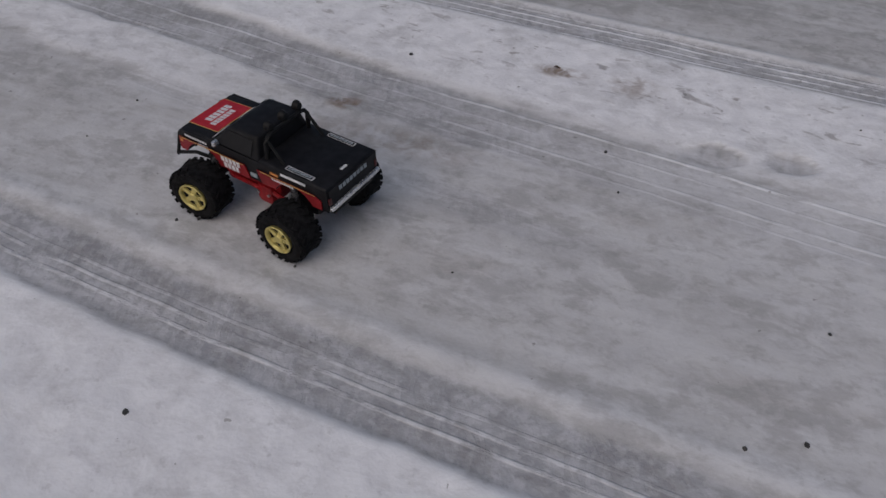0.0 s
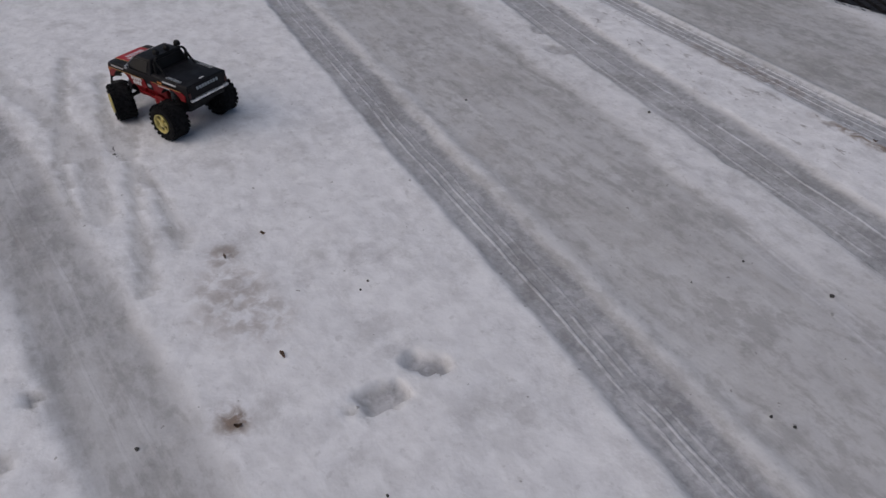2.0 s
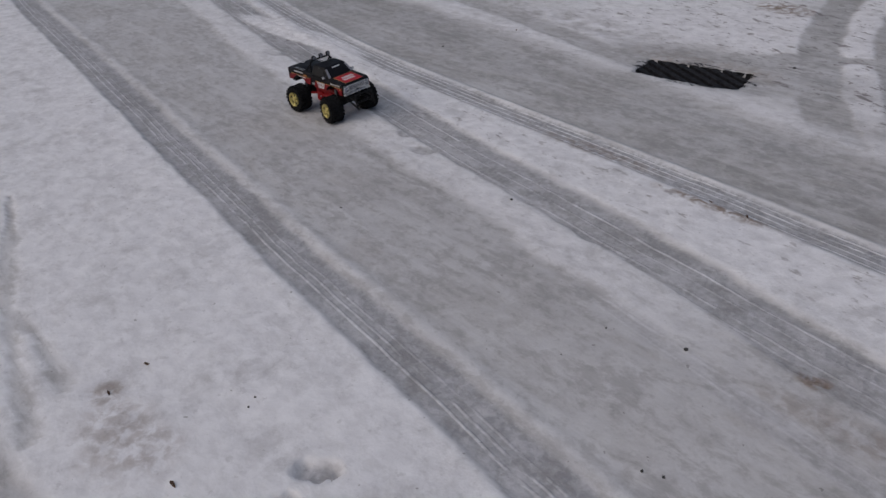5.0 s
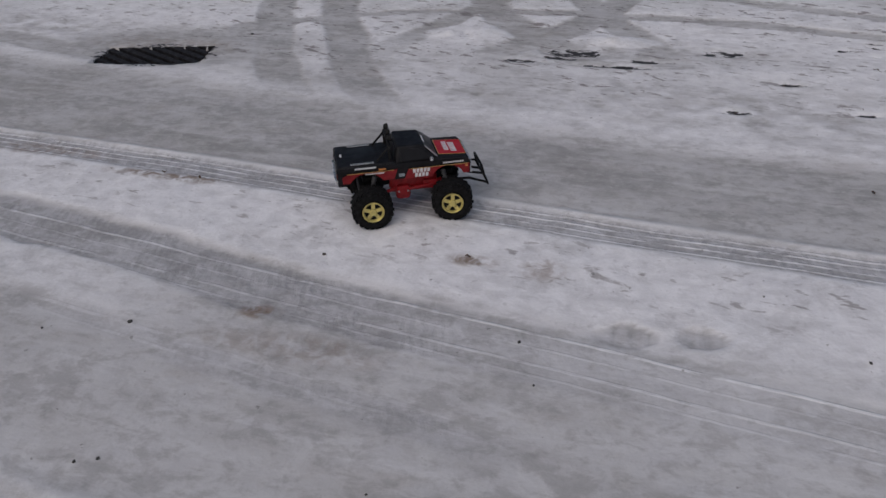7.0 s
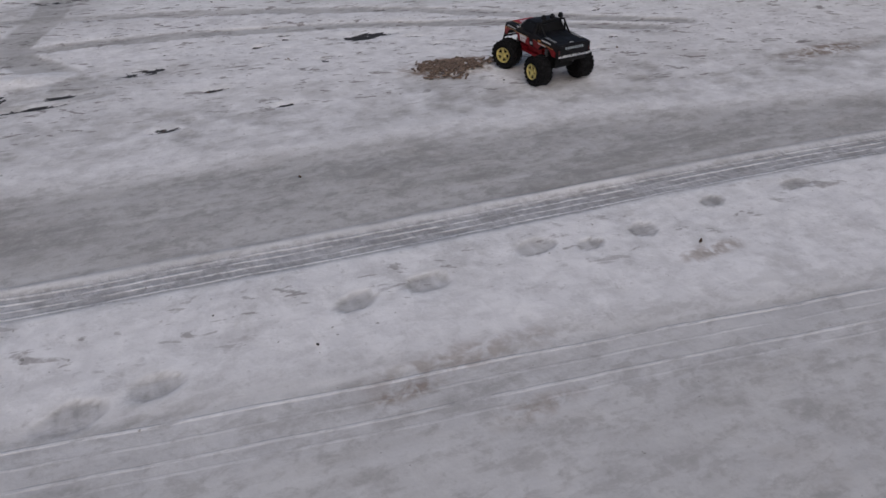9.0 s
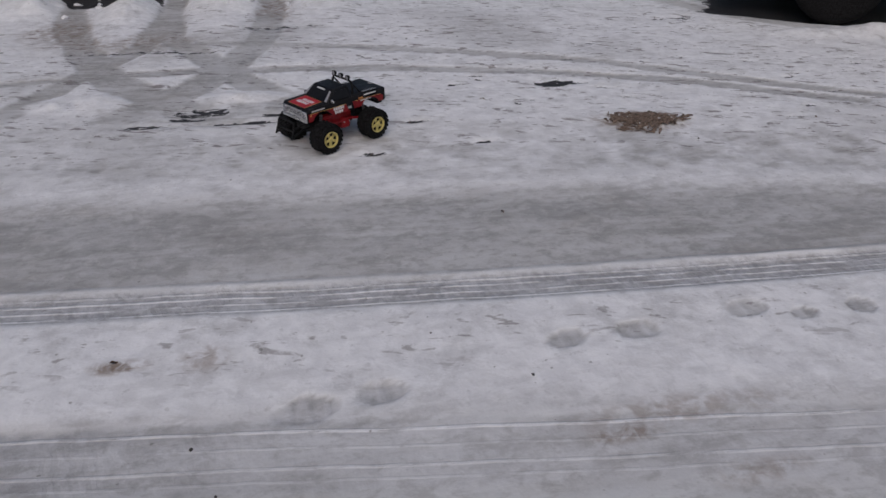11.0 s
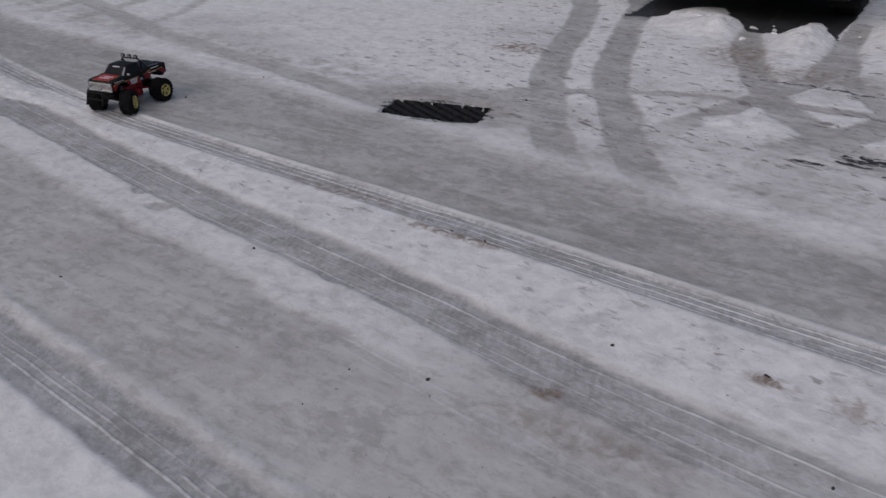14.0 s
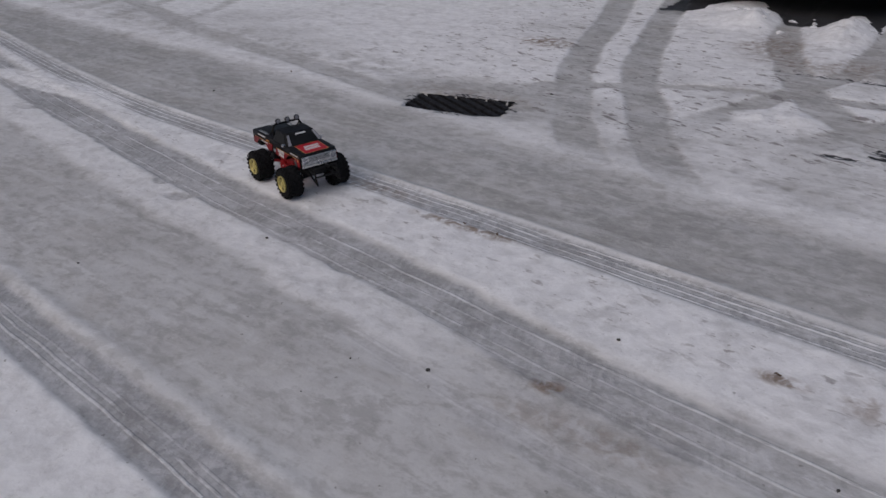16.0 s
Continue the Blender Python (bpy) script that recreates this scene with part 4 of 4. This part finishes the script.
# ---- storm drain grates ----
def build_grate(name, m, L, W, n, label, slant=14):
    g = empty(name, m, label, "drain grate")
    bm = bmesh.new()
    for a in ((-L / 2, L / 2, -W / 2, -W / 2 + 0.022), (-L / 2, L / 2, W / 2 - 0.022, W / 2), (-L / 2, -L / 2 + 0.022, -W / 2 + 0.022, W / 2 - 0.022), (L / 2 - 0.022, L / 2, -W / 2 + 0.022, W / 2 - 0.022)):
        box(bm, *a, -0.03, 0.0)
    part("frame", bm, IRON, g, "cast-iron grate frame", smooth=False)
    p = (L - 0.044) / n
    k, half, reach = -math.tan(radians(slant)), L / 2 - 0.02, W / 2 - 0.02
    span = half + abs(k) * reach
    count = int(2 * span / p)
    for q in range(count):  # slanting bars, cut off at the frame
        c = -span + 2 * span * (q + 0.5) / count
        y0, y1 = -reach, reach
        if abs(k) > 0.3:
            ends = sorted(((-half - c) / k, (half - c) / k))
            y0, y1 = max(y0, ends[0]), min(y1, ends[1])
        if y1 - y0 < 0.03 or abs(c + k * (y0 + y1) / 2) > half - p * 0.3:
            continue
        strip = [(c - p * 0.31 + k * y0, y0), (c + p * 0.31 + k * y0, y0), (c + p * 0.31 + k * y1, y1), (c - p * 0.31 + k * y1, y1)]
        part("bar", plate(bmesh.new(), strip, 0.024, lambda u, v, w: Vector((u, v, w - 0.026))), IRON, g, smooth=False)
    return g


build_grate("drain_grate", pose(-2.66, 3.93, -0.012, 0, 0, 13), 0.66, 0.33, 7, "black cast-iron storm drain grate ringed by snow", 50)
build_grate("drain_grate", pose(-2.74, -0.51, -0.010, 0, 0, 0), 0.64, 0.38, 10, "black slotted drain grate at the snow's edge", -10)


# ---- parked cars: only their undersides, wheels and lower bodies come into view ----
def build_car(m, label, lamp_z=0.42):
    car = empty("car", m, label, "car")
    L0, L1, W = -2.3, 2.3, 0.90
    prof = [(-2.30, 0.36), (-2.22, 0.30), (-2.08, 0.28)]
    for cx in (-1.65, 1.5):
        prof += [(cx + 0.40 * math.cos(a), 0.33 + 0.42 * math.sin(a)) for a in [math.pi - k * math.pi / 8 for k in range(9)]]
    prof += [(1.95, 0.28), (2.22, 0.32), (2.30, 0.45), (2.26, 0.75), (1.3, 0.98), (0.55, 1.45), (-1.5, 1.5), (-2.05, 1.02), (-2.26, 0.95)]
    bm = plate(bmesh.new(), prof, 2 * W, lambda u, v, w: Vector((u, w - W, v)))
    body = part("body", bm, CARBODY, car, "dark painted car body", smooth=False)
    part("underbody", box(bmesh.new(), -2.0, 2.1, -0.62, 0.62, 0.20, 0.34, 0.03), UNDER, car, "grimy underbody")
    part("rear_bumper", box(bmesh.new(), -2.38, -2.2, -0.86, 0.86, 0.22, 0.58, 0.04), CARBODY, car, "dark plastic rear bumper")
    part("front_bumper", box(bmesh.new(), 2.2, 2.37, -0.86, 0.86, 0.28, 0.6, 0.05), CARBODY, car, "dark front bumper")
    for s in (-1, 1):
        part("tail_lamp", box(bmesh.new(), -2.392, -2.37, s * 0.45 - 0.09, s * 0.45 + 0.09, lamp_z - 0.035, lamp_z + 0.035, 0.008), TAILRED, body, "red tail reflector")
        part("mud_flap", box(bmesh.new(), -2.08, -2.065, s * 0.78 - 0.11, s * 0.78 + 0.11, 0.12, 0.36, 0.004), RUBBER, car, "black mud flap")
        wd = plate(bmesh.new(), [(-1.6, 1.02), (0.75, 1.02), (0.42, 1.38), (-1.42, 1.42)], 0.006, (lambda s: (lambda u, v, w: Vector((u, s * (W + w), v))))(s))
        part("side_window", wd, TINTED, body, "dark side window", smooth=False)
    tb = bmesh.new()
    lathe(tb, [(-0.10, 0.21), (-0.112, 0.26), (-0.10, 0.315), (-0.06, 0.33), (0.06, 0.33), (0.10, 0.315), (0.112, 0.26), (0.10, 0.21)], 36)
    tm = mesh_from("tyre", tb, RUBBER)
    rb = bmesh.new()
    lathe(rb, [(0.02, 0.20), (0.09, 0.215), (0.10, 0.205), (0.06, 0.19), (0.045, 0.06), (0.06, 0.05), (0.06, 0.005)], 30)
    for k in range(5):
        t = Matrix.Rotation(2 * math.pi * k / 5, 4, "Y") @ Matrix.Translation((0.125, 0.062, 0))
        bmesh.ops.create_cube(rb, size=1.0, matrix=t @ Matrix.Diagonal((0.15, 0.03, 0.055, 1)))
    rm = mesh_from("rim", rb, ALLOY)
    tm.shade_smooth()
    for x in (-1.65, 1.5):
        for s in (-1, 1):
            w = new("wheel", tm)
            w.parent, w.matrix_basis = car, pose(x, s * 0.79, 0.33)
            o = new("rim", rm)
            o.parent = w
            o.matrix_basis = Matrix.Rotation(math.pi if s < 0 else 0, 4, "Z")
    part("exhaust", tube(bmesh.new(), [(-1.2, 0.45, 0.26), (-2.0, 0.48, 0.27), (-2.42, 0.48, 0.27)], 0.028, 12), STEEL, car, "steel exhaust pipe")
    return car


build_car(pose(-1.58, 9.6, -0.01, 0, 0, 88), "dark car parked with its rear toward the snow heaps", 0.27)
build_car(pose(5.92, 5.61, -0.01, 0, 0, 150), "dark car parked beside the snow, alloy wheel showing", 0.5)

# a dark post at the edge of the slush
post = bmesh.new()
lathe(post, [(0.0, 0.075), (0.01, 0.07), (0.9, 0.065), (0.96, 0.055), (0.98, 0.02)], 20, axis="z")
tagged(part("bollard", post, PLASTIC, None, m=pose(-5.75, -0.62, -0.01)), "dark weathered post standing in the slush", "bollard")


# ---- loose things on the snow ----
def pebble_mesh(seed, size):
    rng = random.Random(seed)
    bm = bmesh.new()
    bmesh.ops.create_icosphere(bm, subdivisions=1, radius=size)
    for v in bm.verts:
        v.co *= rng.uniform(0.7, 1.25)
        v.co.z *= 0.6
    return bm


def height_at(x, y):
    return float(ground_fields(np.array([x]), np.array([y]))["z"][0])


PEBBLES = [(-1.60, 1.70, 0.006), (-1.36, 1.78, 0.011), (-0.93, 2.22, 0.010), (-1.18, 1.29, 0.007), (-1.13, 1.31, 0.007), (-2.89, 1.59, 0.007), (-4.15, 3.35, 0.011),
           (-1.62, 1.5, 0.005), (-0.24, 1.94, 0.008), (-0.83, 1.25, 0.006), (0.19, 1.12, 0.008), (0.30, 1.17, 0.009), (0.34, 1.47, 0.007), (-0.945, 0.78, 0.010), (-1.93, 0.0, 0.008), (0.66, 2.05, 0.007), (-0.175, 1.78, 0.006), (-2.14, 0.725, 0.006), (0.42, 2.29, 0.005),
           (-2.12, 0.69, 0.006), (-2.4, 2.12, 0.009), (-2.26, 4.35, 0.014), (2.0, 3.6, 0.008), (-0.48, 1.36, 0.005), (-1.5, 0.42, 0.006)]
for k, (x, y, size) in enumerate(PEBBLES):
    tagged(part("pebble", pebble_mesh(k, 0.75 * size), STONE, None, m=pose(x, y, height_at(x, y) + size * 0.25, 0, 0, 37 * k)), "small dark stone on the packed snow", "pebble", "grit on the snow")


def leaf_mesh(seed):
    rng = random.Random(seed)
    bm = bmesh.new()
    n, L, W = 7, rng.uniform(0.008, 0.017), rng.uniform(0.003, 0.005)
    lo, hi = [], []
    for k in range(n):
        u = k / (n - 1)
        w = W * math.sin(math.pi * min(1, u * 0.9 + 0.08)) + 0.0006
        z = 0.006 * math.sin(3 * u + seed) ** 2
        lo.append(bm.verts.new((L * (u - 0.5) * 2, -w, z)))
        hi.append(bm.verts.new((L * (u - 0.5) * 2, w, z + 0.002)))
    for k in range(n - 1):
        bm.faces.new((lo[k], lo[k + 1], hi[k + 1], hi[k]))
    g = bmesh.ops.solidify(bm, geom=list(bm.faces), thickness=0.0012)
    return bm


LEAVES = [(-2.01, 0.40), (-2.52, 0.56), (0.66, 4.04), (0.95, 3.79), (0.42, 3.67), (2.75, 3.75), (1.1, 4.3), (-0.47, 2.31), (-1.86, 0.22), (-4.0, 3.9), (-2.48, 0.42), (1.93, 2.05), (0.85, 3.02), (-1.62, 2.63), (-1.78, 2.64)]
for k, (x, y) in enumerate(LEAVES):
    tagged(part("dead_leaf", leaf_mesh(k), LEAF, None, m=pose(x, y, height_at(x, y) + 0.001, 0, 0, 53 * k)), "curled brown dead leaf on the snow", "leaf", "leaves on the snow")

# clump of brown straw and soil in the far snow
rng = random.Random(5)
bm = bmesh.new()
for k in range(420):
    a, r = rng.uniform(0, 6.283), rng.random() ** 0.6
    r *= 0.85 + 0.3 * math.sin(3 * a + 1) + 0.2 * math.sin(7 * a)
    x, y = 0.22 * r * math.cos(a), 0.135 * r * math.sin(a)
    z = 0.016 * max(0, 1 - r * r) + rng.uniform(0.001, 0.006)
    bmesh.ops.create_cube(bm, size=1.0, matrix=Matrix.Translation((x, y, z)) @ Euler((rng.uniform(-0.4, 0.4), rng.uniform(-0.4, 0.4), rng.uniform(0, 6.28))).to_matrix().to_4x4() @ Matrix.Diagonal((rng.uniform(0.012, 0.04), rng.uniform(0.004, 0.012), rng.uniform(0.003, 0.008), 1)))
tagged(part("straw_clump", bm, TURF, None, smooth=False, m=pose(1.83, 3.84, height_at(1.83, 3.84) - 0.012)), "flat clump of brown straw and soil on the snow", "debris")

# crumbled slush lumps round the slotted grate and the heaps
bm = bmesh.new()
for k in range(310):
    if k < 270:
        x, y, s = rng.uniform(-5.2, -3.25), rng.uniform(-1.0, -0.28), rng.uniform(0.008, 0.03)
    else:
        x, y, s = rng.uniform(-2.2, 0.8), rng.uniform(6.5, 7.2), rng.uniform(0.008, 0.03)
    r = bmesh.ops.create_icosphere(bm, subdivisions=1, radius=s)
    z = height_at(x, y)
    for v in r["verts"]:
        v.co = Vector((v.co.x * rng.uniform(0.7, 1.5) + x, v.co.y * rng.uniform(0.7, 1.5) + y, v.co.z * rng.uniform(0.4, 0.8) + z + 0.1 * s))
tagged(part("slush_lumps", bm, SNOWLUMP, None), "crumbled lumps of crusted snow and slush", "snow", kind="stuff")


# ---- movement ----
TRUCK_PATH = [  # seconds, x, y, heading
    (0.0, -0.968, 1.439, 167.9),
    (0.5, -1.703, 1.518, 192.0),
    (1.0, -2.624, 1.205, 233.5),
    (1.5, -3.136, 0.793, 226.4),
    (2.0, -3.436, 0.577, 202.2),
    (2.5, -3.775, 0.604, 167.5),
    (3.0, -4.105, 0.755, 141.8),
    (3.5, -4.298, 1.120, 111.1),
    (4.0, -4.459, 1.627, 79.0),
    (4.5, -4.276, 2.056, 38.5),
    (5.0, -3.823, 2.231, 4.2),
    (5.5, -3.141, 2.208, -5.0),
    (6.0, -2.421, 2.205, 18.1),
    (6.5, -1.533, 2.293, 38.5),
    (7.0, -0.762, 2.603, 26.0),
    (7.5, 0.142, 2.812, -7.9),
    (8.0, 1.015, 2.940, 7.2),
    (8.2, 1.359, 2.993, 24.6),
    (8.6, 1.949, 3.262, 50.3),
    (9.1, 2.236, 3.713, 106.3),
    (9.6, 1.920, 4.032, 159.2),
    (10.1, 1.390, 3.955, 185.2),
    (10.5, 0.964, 3.888, 189.1),
    (11.0, 0.273, 3.903, 214.0),
    (11.5, -0.443, 3.705, 187.4),
    (12.0, -1.281, 3.669, 188.0),
    (12.5, -2.097, 3.512, 179.7),
    (13.0, -2.978, 3.560, 180.0),
    (13.5, -3.790, 3.495, 210.0),
    (14.0, -4.332, 3.089, 278.9),
    (14.5, -4.391, 2.844, 330.9),
    (15.0, -4.064, 2.799, 351.9),
    (15.5, -3.490, 2.755, 347.1),
    (16.0, -2.687, 2.608, 343.2),
]


def glide(ts, vs, t):
    """A smooth curve through the values."""
    ts, vs = np.array(ts, float), np.array(vs, float)
    m = np.gradient(vs, ts)
    i = np.clip(np.searchsorted(ts, t, side="right") - 1, 0, len(ts) - 2)
    h = ts[i + 1] - ts[i]
    u = (t - ts[i]) / h
    return (2 * u**3 - 3 * u**2 + 1) * vs[i] + (u**3 - 2 * u**2 + u) * h * m[i] + (-2 * u**3 + 3 * u**2) * vs[i + 1] + (u**3 - u**2) * h * m[i + 1]


def motions():
    ts, xs, ys, hs = (list(c) for c in zip(*TRUCK_PATH))
    t = np.arange(0, 16 * FPS + 1) / FPS
    x, y, h = glide(ts, xs, t), glide(ts, ys, t), np.radians(glide(ts, hs, t))
    c, s = np.cos(h), np.sin(h)
    z = {}
    for _, wx, side in WHEELS:
        z[wx, side] = ground_fields(x + BIG * (c * wx - s * side * HALF), y + BIG * (s * wx + c * side * HALF))["z"]
    k = np.hanning(7) / np.hanning(7).sum()
    z = {q: np.convolve(np.pad(v, 3, mode="edge"), k, mode="valid") for q, v in z.items()}
    zm = sum(z.values()) / 4
    pitch = np.arctan2((z[-WB, 1] + z[-WB, -1] - z[WB, 1] - z[WB, -1]) / 2, 2 * WB * BIG)
    roll = np.arctan2((z[WB, 1] + z[-WB, 1] - z[WB, -1] - z[-WB, -1]) / 2, 2 * HALF * BIG)
    walk(TRUCK, [(t[i], pose(x[i], y[i], zm[i] - 0.001, math.degrees(roll[i]), math.degrees(pitch[i]), math.degrees(h[i]))) for i in range(0, len(t), 3)])
    dx, dy = np.gradient(x), np.gradient(y)
    ahead = c * dx + s * dy
    turn = np.gradient(h)
    steer = np.clip(np.arctan2(turn * 2 * WB * BIG, np.maximum(np.abs(ahead), 0.004)), -0.45, 0.45)
    k = np.hanning(13) / np.hanning(13).sum()
    steer = np.convolve(np.pad(steer, 6, mode="edge"), k, mode="valid")
    for w, wx, side in WHEELS:
        spin = np.cumsum((ahead - side * HALF * BIG * turn) / (RAD * BIG))
        walk(w, [(t[i], pose(wx, side * HALF, RAD, 0, 0, math.degrees(steer[i]) if wx > 0 else 0) @ Matrix.Rotation(spin[i], 4, "Y")) for i in range(len(t))])


motions()
